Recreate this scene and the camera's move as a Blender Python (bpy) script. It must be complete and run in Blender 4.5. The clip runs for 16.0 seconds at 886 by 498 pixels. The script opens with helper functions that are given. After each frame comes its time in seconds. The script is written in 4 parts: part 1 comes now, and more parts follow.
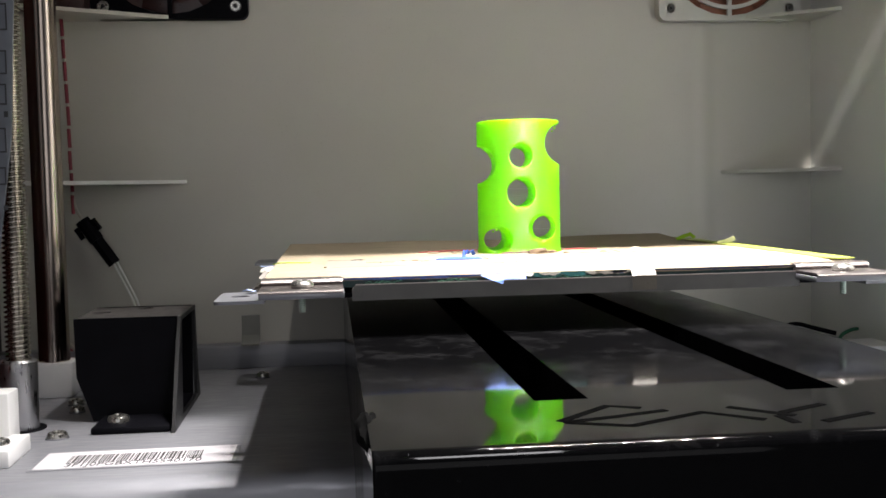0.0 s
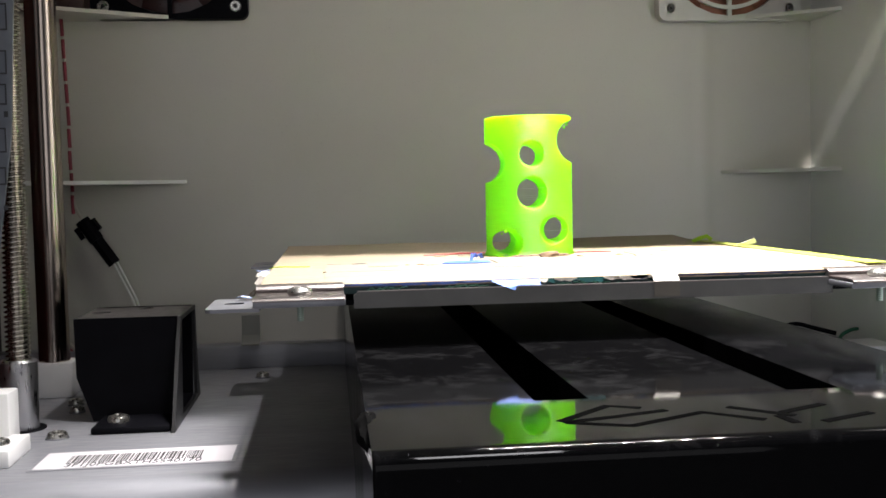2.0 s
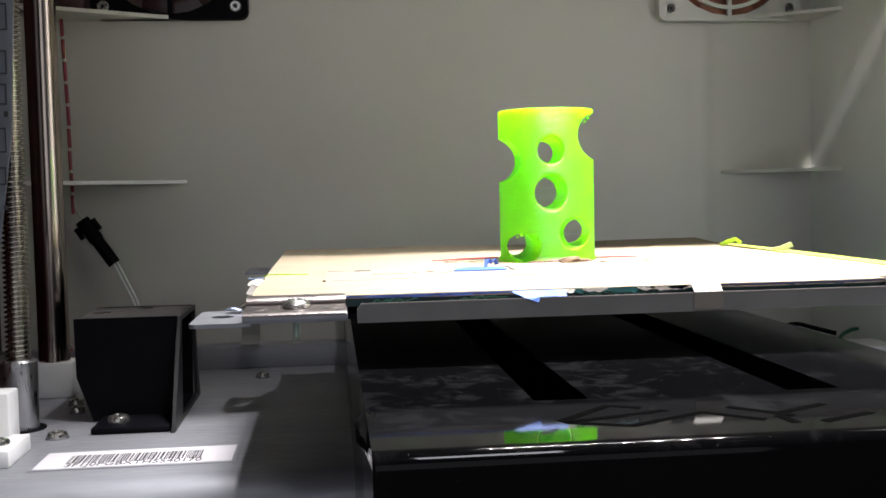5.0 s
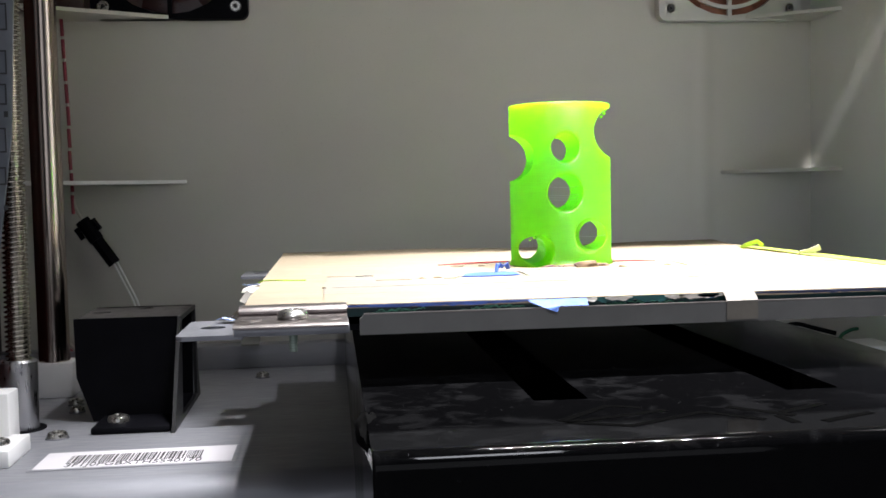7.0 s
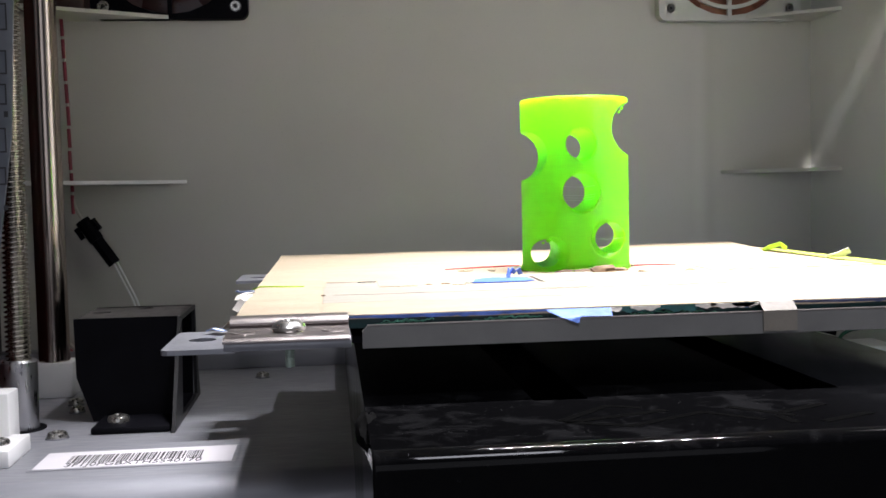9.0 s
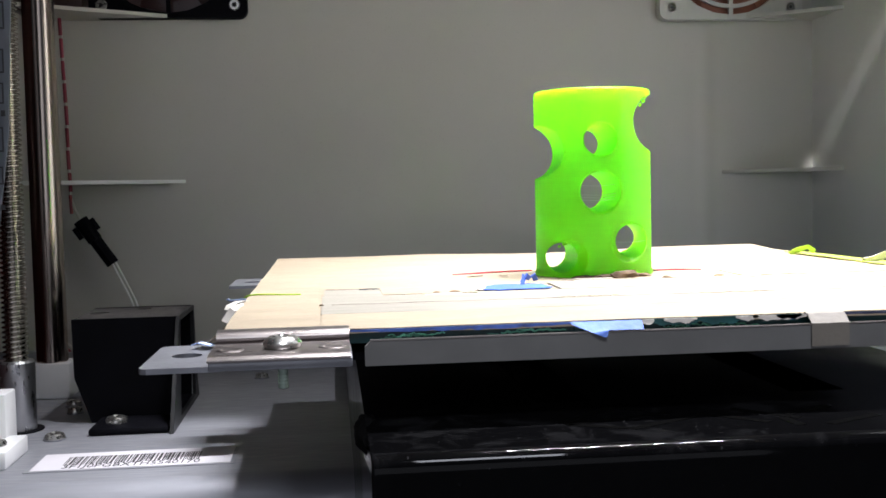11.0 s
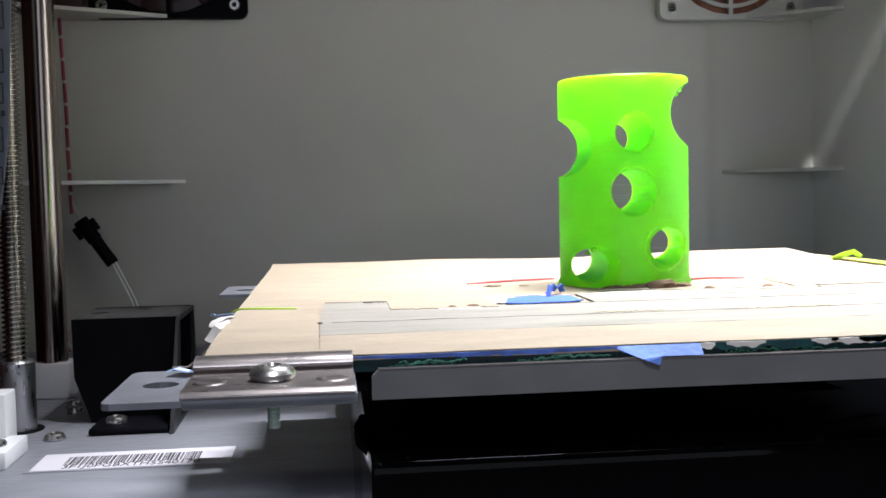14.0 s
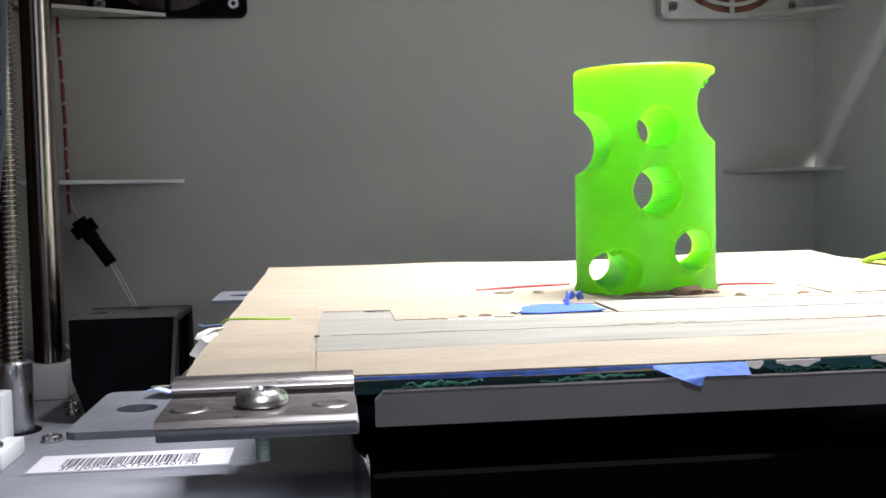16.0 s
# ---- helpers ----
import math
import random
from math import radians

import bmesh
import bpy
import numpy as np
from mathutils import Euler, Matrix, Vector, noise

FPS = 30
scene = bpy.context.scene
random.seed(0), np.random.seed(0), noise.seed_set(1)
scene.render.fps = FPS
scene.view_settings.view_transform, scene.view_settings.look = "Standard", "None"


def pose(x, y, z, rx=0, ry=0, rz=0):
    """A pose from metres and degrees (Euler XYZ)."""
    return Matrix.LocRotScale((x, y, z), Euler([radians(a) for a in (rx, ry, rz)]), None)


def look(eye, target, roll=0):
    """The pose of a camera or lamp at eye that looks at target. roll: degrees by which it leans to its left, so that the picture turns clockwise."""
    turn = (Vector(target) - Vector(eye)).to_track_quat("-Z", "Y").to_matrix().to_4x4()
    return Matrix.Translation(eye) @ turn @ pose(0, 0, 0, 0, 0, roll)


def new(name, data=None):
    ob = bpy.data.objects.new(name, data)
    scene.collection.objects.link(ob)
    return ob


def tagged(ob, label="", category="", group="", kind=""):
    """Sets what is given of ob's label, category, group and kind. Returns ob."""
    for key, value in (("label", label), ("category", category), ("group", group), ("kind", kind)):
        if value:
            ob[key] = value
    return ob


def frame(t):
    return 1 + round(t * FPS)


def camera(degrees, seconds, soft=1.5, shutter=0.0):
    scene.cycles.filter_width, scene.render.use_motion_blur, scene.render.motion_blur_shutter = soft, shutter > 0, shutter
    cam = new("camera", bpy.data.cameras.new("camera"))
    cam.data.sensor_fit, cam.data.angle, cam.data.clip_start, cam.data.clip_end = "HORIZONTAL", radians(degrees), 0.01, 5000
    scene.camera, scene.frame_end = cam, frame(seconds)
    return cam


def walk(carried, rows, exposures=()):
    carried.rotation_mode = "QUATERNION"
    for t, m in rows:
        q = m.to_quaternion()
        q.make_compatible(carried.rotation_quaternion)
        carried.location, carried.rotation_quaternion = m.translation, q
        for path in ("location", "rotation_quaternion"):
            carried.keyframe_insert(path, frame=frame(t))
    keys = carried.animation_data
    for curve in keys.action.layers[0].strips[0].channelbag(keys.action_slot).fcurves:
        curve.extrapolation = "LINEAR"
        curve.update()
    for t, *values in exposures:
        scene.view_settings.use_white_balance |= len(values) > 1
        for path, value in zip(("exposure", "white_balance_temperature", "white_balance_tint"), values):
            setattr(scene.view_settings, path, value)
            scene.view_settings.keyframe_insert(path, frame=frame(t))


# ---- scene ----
# Metres; the camera's first place is the origin, y runs along the platform's slide, z is up.
cam = camera(45.93, 16.0, soft=1.6)
YAW, PITCH, ROLL = radians(6.102), radians(-3.117), -1.28
AHEAD = Vector((math.sin(YAW) * math.cos(PITCH), math.cos(YAW) * math.cos(PITCH), math.sin(PITCH)))


def eye(d):
    return look(AHEAD * d, AHEAD * (d + 1.0), ROLL)


walk(cam, [(0, eye(0)), (9.4, eye(0)), (11.0, eye(0.0035)), (14.1, eye(0.0035)), (14.5, eye(0.0075)), (16, eye(0.0075))],
     exposures=[(0, 0.05, 6650, 13), (4.0, -0.06, 6450, 14), (7.0, -0.15, 6250, 13), (9.0, -0.19, 6200, 16), (11.5, -0.25, 6050, 14), (13.0, -0.28, 5920, 15), (13.5, -0.45, 5900, 15), (14.5, -0.31, 5950, 15), (16, -0.31, 5950, 15)])

# ---- light ----
world = bpy.data.worlds.new("room_light")
world.use_nodes = True
world.node_tree.nodes["Background"].inputs[0].default_value = (0.75, 0.85, 1.0, 1)
world.node_tree.nodes["Background"].inputs[1].default_value = 0.05
scene.world = world


def area_lamp(name, m, sx, sy, watts, colour=(1, 1, 1), spread=180):
    la = bpy.data.lights.new(name, "AREA")
    la.shape, la.size, la.size_y = "RECTANGLE", sx, sy
    la.energy, la.color, la.spread = watts, colour, radians(spread)
    ob = new(name, la)
    ob.matrix_world = m
    return ob


LAMP = (0.19, 0.43, 0.50)
for k in range(10):
    x = LAMP[0] - 0.117 + 0.026 * k
    area_lamp("led_lamp", look((x, LAMP[1], LAMP[2]), (x, LAMP[1] + 0.001, -0.05)), 0.008, 0.004, 0.53, (1.0, 0.985, 0.96), 75)
# Unseen fill lamp from above, added to brighten the front lip.
area_lamp("room_ceiling_lamp", look((0.1, -0.62, 1.5), (0.1, 0.1, 0)), 0.6, 0.4, 26, (0.95, 0.97, 1.0))
# Extra unseen narrow beam, added only to draw the streak on the right panel.
area_lamp("led_lamp", look((0.348, 0.25, 0.50), (0.3745, 0.735, 0.055)), 0.009, 0.009, 0.0007, (1.0, 0.985, 0.96), 1.6)
# Broad fill light added in front of the printer; no real window there.
area_lamp("room_window", look((-0.22, -1.6, 0.42), (0.10, 0.6, 0.05)), 2.4, 1.0, 6.1, (0.95, 0.97, 1.0))


# ---- materials ----
def material(name, colour, rough=0.5, metal=0.0, vary=0.12, scale=60.0, bump=0.0, bump_scale=600.0, stretch=(1, 1, 1), rough_vary=0.1, coat=0.0):
    m = bpy.data.materials.new(name)
    m.use_nodes = True
    nt = m.node_tree
    b = nt.nodes["Principled BSDF"]
    b.inputs["Metallic"].default_value = metal
    b.inputs["Coat Weight"].default_value = coat
    tc = nt.nodes.new("ShaderNodeTexCoord")
    mp = nt.nodes.new("ShaderNodeMapping")
    mp.inputs["Scale"].default_value = stretch
    nt.links.new(tc.outputs["Object"], mp.inputs["Vector"])
    big, fine = nt.nodes.new("ShaderNodeTexNoise"), nt.nodes.new("ShaderNodeTexNoise")
    big.inputs["Scale"].default_value, big.inputs["Detail"].default_value = scale, 5
    fine.inputs["Scale"].default_value, fine.inputs["Detail"].default_value = bump_scale, 3
    for n in (big, fine):
        nt.links.new(mp.outputs[0], n.inputs["Vector"])
    ramp = nt.nodes.new("ShaderNodeMapRange")
    ramp.inputs["From Min"].default_value, ramp.inputs["From Max"].default_value = 0.3, 0.7
    ramp.inputs["To Min"].default_value, ramp.inputs["To Max"].default_value = 1 - vary, 1 + vary
    nt.links.new(big.outputs[0], ramp.inputs["Value"])
    mul = nt.nodes.new("ShaderNodeVectorMath")
    mul.operation = "SCALE"
    mul.inputs[0].default_value = colour
    nt.links.new(ramp.outputs[0], mul.inputs["Scale"])
    nt.links.new(mul.outputs[0], b.inputs["Base Color"])
    rr = nt.nodes.new("ShaderNodeMapRange")
    rr.inputs["From Min"].default_value, rr.inputs["From Max"].default_value = 0.3, 0.7
    rr.inputs["To Min"].default_value, rr.inputs["To Max"].default_value = max(0.02, rough - rough_vary * rough), min(1, rough + rough_vary * rough)
    nt.links.new(fine.outputs[0], rr.inputs["Value"])
    nt.links.new(rr.outputs[0], b.inputs["Roughness"])
    if bump:
        bp = nt.nodes.new("ShaderNodeBump")
        bp.inputs["Strength"].default_value, bp.inputs["Distance"].default_value = bump, 0.0005
        nt.links.new(fine.outputs[0], bp.inputs["Height"])
        nt.links.new(bp.outputs[0], b.inputs["Normal"])
    return m


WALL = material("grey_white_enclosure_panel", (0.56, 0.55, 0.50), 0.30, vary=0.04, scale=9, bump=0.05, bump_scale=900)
# Enclosure panel again, glossier and lightened to paint in this side's brighter light.
LITPANEL = material("lightened_glossier_side_panel", (0.84, 0.85, 0.82), 0.22, vary=0.05, scale=7, bump=0.05, bump_scale=900)
TINTED = material("tinted_brown_panel", (0.035, 0.008, 0.007), 0.2, vary=0.2, scale=20)
TINTED.node_tree.nodes["Principled BSDF"].inputs["Specular IOR Level"].default_value = 0.15
ARMSTEEL = material("blue_grey_sheet_steel", (0.17, 0.19, 0.22), 0.42, metal=0.5, vary=0.12, scale=80, bump=0.05)
PUNCHED = material("dark_punched_edge", (0.03, 0.032, 0.036), 0.5)
GUSSET = material("white_panel_edge", (0.78, 0.79, 0.77), 0.45, vary=0.05, scale=30)
ALU = material("brushed_aluminium", (0.275, 0.28, 0.305), 0.46, metal=0.35, vary=0.1, scale=25, bump=0.12, bump_scale=500, stretch=(0.12, 1, 1), rough_vary=0.3)
STEEL = material("polished_steel", (0.58, 0.55, 0.50), 0.13, metal=1.0, vary=0.05, scale=50)
COUPLING = material("turned_aluminium", (0.60, 0.60, 0.62), 0.34, metal=1.0, vary=0.1, scale=40, stretch=(1, 1, 0.2), rough_vary=0.3)
CHROME = material("dull_chrome", (0.43, 0.365, 0.32), 0.16, metal=1.0, vary=0.05, scale=40)
SCREW = material("nickel_plated_screw", (0.48, 0.47, 0.44), 0.28, metal=0.95, vary=0.1, scale=200)
BRIGHT = material("stainless_steel", (0.36, 0.325, 0.315), 0.30, metal=1.0, vary=0.04, scale=80, bump=0.012, bump_scale=900, stretch=(0.2, 1, 1))
GREYSTEEL = material("zinc_plated_steel", (0.28, 0.285, 0.31), 0.42, metal=0.8, vary=0.1, scale=90, bump=0.05)
LIP = material("dull_grey_sheet_metal", (0.135, 0.133, 0.128), 0.5, metal=0.15, vary=0.12, scale=60, bump=0.05)
BLACK = material("matt_black_plastic", (0.0035, 0.0035, 0.005), 0.55, vary=0.25, scale=60, bump=0.12, bump_scale=1500)
BLACK.node_tree.nodes["Principled BSDF"].inputs["Specular IOR Level"].default_value = 0.06
# Dust on black, lightened further to stand for light on the duct's top.
DUSTYLIT = material("dusty_lightened_black_plastic", (0.10, 0.092, 0.088), 0.8, vary=0.30, scale=150, bump=0.2, bump_scale=1500)
WHITE = material("white_plastic", (0.78, 0.78, 0.78), 0.4, vary=0.04, scale=40)
PAPER = material("tan_masking_tape", (0.265, 0.214, 0.146), 0.75, vary=0.11, scale=45, bump=0.6, bump_scale=420, stretch=(1, 3, 1))
PALE = material("pale_worn_tape", (0.205, 0.188, 0.152), 0.7, vary=0.18, scale=60, bump=0.25, bump_scale=1200, stretch=(0.5, 3, 1))
TEAR = material("torn_white_tape", (0.52, 0.49, 0.44), 0.8, vary=0.1, scale=120, bump=0.3)
BLUE = material("blue_painters_tape", (0.040, 0.10, 0.44), 0.65, vary=0.15, scale=120, bump=0.3)
PALEBLUE = material("faded_blue_tape", (0.42, 0.52, 0.82), 0.65, vary=0.15, scale=120, bump=0.3)
MIDBLUE = material("faded_mid_blue_tape", (0.10, 0.19, 0.56), 0.65, vary=0.2, scale=160, bump=0.4)
NAVY = material("dark_blue_tape_edge", (0.05, 0.10, 0.33), 0.65, vary=0.4, scale=260, bump=0.3)
DARKNAVY = material("near_black_blue_tape_edge", (0.022, 0.028, 0.07), 0.65, vary=0.4, scale=260)
FIBRE = material("pale_green_frayed_fibre", (0.11, 0.33, 0.22), 0.8, vary=0.4, scale=300)
STUD = material("pale_green_zinc_stud", (0.42, 0.52, 0.44), 0.4, metal=0.4, vary=0.2, scale=200)
GLASS = material("dark_green_board", (0.004, 0.035, 0.036), 0.3, vary=0.3, scale=150)
SEAM = material("dull_seam", (0.16, 0.12, 0.09), 0.8, vary=0.4, scale=300)
BROWN = material("brown_raft_residue", (0.14, 0.09, 0.05), 0.9, vary=0.4, scale=400, bump=0.5)
STREAK = material("faded_red_streak", (0.50, 0.06, 0.07), 0.6)
RED = material("red_insulation", (0.24, 0.02, 0.04), 0.45, vary=0.1, scale=100)
GREENWIRE = material("green_wire_insulation", (0.01, 0.16, 0.08), 0.4)
COPPER = material("copper_fan_hub", (0.26, 0.10, 0.058), 0.3, metal=0.3, vary=0.2, scale=60)
DARKFAN = material("dark_brown_fan_blades", (0.05, 0.02, 0.018), 0.3, vary=0.2, scale=60)
# Glossier black, its base lightened a little to stand for the sheen.
EDGEBLACK = material("glossier_black_plastic_edge", (0.0055, 0.0055, 0.0065), 0.45, vary=0.3, scale=120, bump=0.15, bump_scale=900)
THINTAPE = material("thin_tan_tape_over_metal", (0.155, 0.138, 0.115), 0.6, vary=0.12, scale=90, bump=0.3)
FROSTED = material("frosted_grey_plastic", (0.20, 0.20, 0.185), 0.5, vary=0.08, scale=60)
RUBBER = material("black_rubber", (0.003, 0.003, 0.003), 0.9, vary=0.2)
RUBBER.node_tree.nodes["Principled BSDF"].inputs["Specular IOR Level"].default_value = 0.02
FANWHITE = material("off_white_fan_guard", (0.62, 0.62, 0.58), 0.4, vary=0.05, scale=60)
INK = material("black_ink", (0.02, 0.02, 0.02), 0.6)
LABELPAPER = material("white_label_paper", (0.62, 0.60, 0.63), 0.5, vary=0.03, scale=60)
PALELIME = material("pale_lime_film", (0.36, 0.42, 0.07), 0.4, vary=0.2, scale=90)
LIME = material("lime_filament", (0.40, 0.62, 0.04), 0.4)


def lime_plastic():
    m = material("translucent_lime_plastic", (0.245, 0.86, 0.011), 0.36, vary=0.04, scale=120, bump=0.16, bump_scale=500, stretch=(0.04, 0.04, 6))
    b = m.node_tree.nodes["Principled BSDF"]
    b.inputs["Specular IOR Level"].default_value = 0.5
    b.inputs["Subsurface Weight"].default_value = 1.0
    b.inputs["Subsurface Radius"].default_value = (1.0, 1.0, 0.25)
    b.inputs["Subsurface Scale"].default_value = 0.018
    nt = m.node_tree
    tc, layers, relief = nt.nodes.new("ShaderNodeTexCoord"), nt.nodes.new("ShaderNodeTexWave"), nt.nodes.new("ShaderNodeBump")
    layers.bands_direction, layers.inputs["Scale"].default_value = "Z", 785.0
    layers.inputs["Distortion"].default_value, layers.inputs["Detail"].default_value, layers.inputs["Detail Scale"].default_value = 0.6, 2, 0.05
    relief.inputs["Strength"].default_value, relief.inputs["Distance"].default_value = 0.6, 0.0002
    nt.links.new(tc.outputs["Object"], layers.inputs["Vector"])
    nt.links.new(layers.outputs["Fac"], relief.inputs["Height"])
    nt.links.new(nt.nodes["Bump"].outputs[0], relief.inputs["Normal"])
    nt.links.new(relief.outputs[0], b.inputs["Normal"])
    through_light, mix = nt.nodes.new("ShaderNodeBsdfTranslucent"), nt.nodes.new("ShaderNodeMixShader")
    through_light.inputs["Color"].default_value = (0.52, 0.98, 0.04, 1)
    mix.inputs[0].default_value = 0.50
    nt.links.new(b.outputs[0], mix.inputs[1])
    nt.links.new(through_light.outputs[0], mix.inputs[2])
    nt.links.new(mix.outputs[0], nt.nodes["Material Output"].inputs["Surface"])
    return m


def cover_plastic():
    """Glossy black plastic with smeared dust."""
    m = bpy.data.materials.new("glossy_black_plastic_with_dust")
    m.use_nodes = True
    nt = m.node_tree
    b = nt.nodes["Principled BSDF"]
    tc = nt.nodes.new("ShaderNodeTexCoord")
    a, c = nt.nodes.new("ShaderNodeTexNoise"), nt.nodes.new("ShaderNodeTexNoise")
    a.inputs["Scale"].default_value, a.inputs["Detail"].default_value, a.inputs["Distortion"].default_value = 42, 9, 0.6
    c.inputs["Scale"].default_value, c.inputs["Detail"].default_value = 900, 2
    for n in (a, c):
        nt.links.new(tc.outputs["Object"], n.inputs["Vector"])
    smear = nt.nodes.new("ShaderNodeMapRange")
    smear.inputs["From Min"].default_value, smear.inputs["From Max"].default_value = 0.26, 0.36
    smear.inputs["To Max"].default_value = 0.0085
    e = nt.nodes.new("ShaderNodeTexNoise")
    e.inputs["Scale"].default_value, e.inputs["Detail"].default_value, e.inputs["Distortion"].default_value = 110, 8, 1.2
    nt.links.new(tc.outputs["Object"], e.inputs["Vector"])
    blend = nt.nodes.new("ShaderNodeMath")
    blend.operation = "MULTIPLY"
    nt.links.new(a.outputs[0], blend.inputs[0])
    nt.links.new(e.outputs[0], blend.inputs[1])
    nt.links.new(blend.outputs[0], smear.inputs["Value"])
    specks = nt.nodes.new("ShaderNodeMapRange")
    specks.inputs["From Min"].default_value, specks.inputs["From Max"].default_value = 0.69, 0.76
    specks.inputs["To Max"].default_value = 0.05
    nt.links.new(c.outputs[0], specks.inputs["Value"])
    add = nt.nodes.new("ShaderNodeMath")
    add.operation = "ADD"
    nt.links.new(smear.outputs[0], add.inputs[0])
    nt.links.new(specks.outputs[0], add.inputs[1])
    geo, axes, lying = nt.nodes.new("ShaderNodeNewGeometry"), nt.nodes.new("ShaderNodeSeparateXYZ"), nt.nodes.new("ShaderNodeMath")
    nt.links.new(geo.outputs["Normal"], axes.inputs[0])
    lying.operation, lying.use_clamp = "MULTIPLY", True
    nt.links.new(axes.outputs["Z"], lying.inputs[0])
    nt.links.new(add.outputs[0], lying.inputs[1])
    mix = nt.nodes.new("ShaderNodeMix")
    mix.data_type = "RGBA"
    mix.inputs["A"].default_value, mix.inputs["B"].default_value = (0.0016, 0.0016, 0.0018, 1), (0.5, 0.5, 0.52, 1)
    nt.links.new(lying.outputs[0], mix.inputs["Factor"])
    nt.links.new(mix.outputs["Result"], b.inputs["Base Color"])
    place, dusty, haze = nt.nodes.new("ShaderNodeSeparateXYZ"), nt.nodes.new("ShaderNodeMapRange"), nt.nodes.new("ShaderNodeMath")
    nt.links.new(tc.outputs["Object"], place.inputs[0])
    dusty.inputs["From Min"].default_value, dusty.inputs["From Max"].default_value = -0.198, -0.165
    nt.links.new(place.outputs["Y"], dusty.inputs["Value"])
    haze.operation = "MULTIPLY"
    nt.links.new(dusty.outputs[0], haze.inputs[0])
    nt.links.new(a.outputs[0], haze.inputs[1])
    rough = nt.nodes.new("ShaderNodeMapRange")
    rough.inputs["From Max"].default_value, rough.inputs["To Min"].default_value, rough.inputs["To Max"].default_value = 0.6, 0.05, 0.17
    nt.links.new(haze.outputs[0], rough.inputs["Value"])
    nt.links.new(rough.outputs[0], b.inputs["Roughness"])
    b.inputs["Specular IOR Level"].default_value = 0.12
    return m


LIMEPLASTIC, COVER = lime_plastic(), cover_plastic()


# ---- mesh helpers ----
def shade(me, smooth):
    if smooth:
        me.shade_smooth()
        me.set_sharp_from_angle(angle=radians(35))


def mesh_of(name, bm, mat, smooth=True):
    me = bpy.data.meshes.new(name)
    bmesh.ops.recalc_face_normals(bm, faces=bm.faces)
    bm.to_mesh(me)
    bm.free()
    me.materials.append(mat)
    shade(me, smooth)
    return me


def part(name, bm, mat, parent=None, label="", smooth=True):
    ob = new(name, mesh_of(name, bm, mat, smooth))
    ob.parent = parent
    if label:
        tagged(ob, label)
    return ob


def thing(name, at, label, category, group="", kind=""):
    ob = new(name)
    ob.location = at
    return tagged(ob, label, category, group, kind)


def box(x0, x1, y0, y1, z0, z1, bevel=0.0, seg=2, bm=None):
    own = bm is None
    bm = bm or bmesh.new()
    r = bmesh.ops.create_cube(bm, size=1.0)
    vs = r["verts"]
    for v in vs:
        v.co = Vector((x0 + (v.co.x + 0.5) * (x1 - x0), y0 + (v.co.y + 0.5) * (y1 - y0), z0 + (v.co.z + 0.5) * (z1 - z0)))
    if bevel:
        es = {e for v in vs for e in v.link_edges}
        bmesh.ops.bevel(bm, geom=list(es), offset=bevel, segments=seg, affect="EDGES", profile=0.5)
    return bm


def rod(p, q, r, n=24, r2=None, bm=None, caps=True):
    bm = bm or bmesh.new()
    p, q = Vector(p), Vector(q)
    d = q - p
    m = Matrix.Translation((p + q) / 2) @ d.to_track_quat("Z", "Y").to_matrix().to_4x4()
    bmesh.ops.create_cone(bm, cap_ends=caps, segments=n, radius1=r, radius2=r if r2 is None else r2, depth=d.length, matrix=m)
    return bm


def lathe(profile, centre, n=32, bm=None):
    """A turned solid round a vertical axis; profile of (radius, height)."""
    bm = bm or bmesh.new()
    rings = []
    for r, z in profile:
        rings.append([bm.verts.new((centre[0] + r * math.cos(2 * math.pi * k / n), centre[1] + r * math.sin(2 * math.pi * k / n), centre[2] + z)) for k in range(n)])
    for a, b in zip(rings, rings[1:]):
        for k in range(n):
            bm.faces.new((a[k], a[(k + 1) % n], b[(k + 1) % n], b[k]))
    bm.faces.new(rings[0])
    bm.faces.new(rings[-1])
    return bm


def tube(points, r, n=8, closed=False):
    """A bent wire through the points."""
    pts = [Vector(p) for p in points]
    fine = []
    for i in range(len(pts) - 1):
        a, b, c, d = pts[max(i - 1, 0)], pts[i], pts[i + 1], pts[min(i + 2, len(pts) - 1)]
        for k in range(6):
            s = k / 6
            fine.append(0.5 * ((2 * b) + (c - a) * s + (2 * a - 5 * b + 4 * c - d) * s * s + (3 * b - a - 3 * c + d) * s ** 3))
    fine.append(pts[-1])
    bm = bmesh.new()
    rings = []
    for i, p in enumerate(fine):
        t = (fine[min(i + 1, len(fine) - 1)] - fine[max(i - 1, 0)]).normalized()
        m = t.to_track_quat("Z", "Y").to_matrix()
        rings.append([bm.verts.new(p + m @ Vector((r * math.cos(2 * math.pi * k / n), r * math.sin(2 * math.pi * k / n), 0))) for k in range(n)])
    for a, b in zip(rings, rings[1:]):
        for k in range(n):
            bm.faces.new((a[k], a[(k + 1) % n], b[(k + 1) % n], b[k]))
    bm.faces.new(rings[0])
    bm.faces.new(rings[-1])
    return bm


def prism(outline, z0, z1, bm=None):
    """An upright prism over an outline of (x, y)."""
    bm = bm or bmesh.new()
    lo = [bm.verts.new((x, y, z0)) for x, y in outline]
    hi = [bm.verts.new((x, y, z1)) for x, y in outline]
    bm.faces.new(lo)
    bm.faces.new(hi)
    for k in range(len(lo)):
        j = (k + 1) % len(lo)
        bm.faces.new((lo[k], lo[j], hi[j], hi[k]))
    return bm


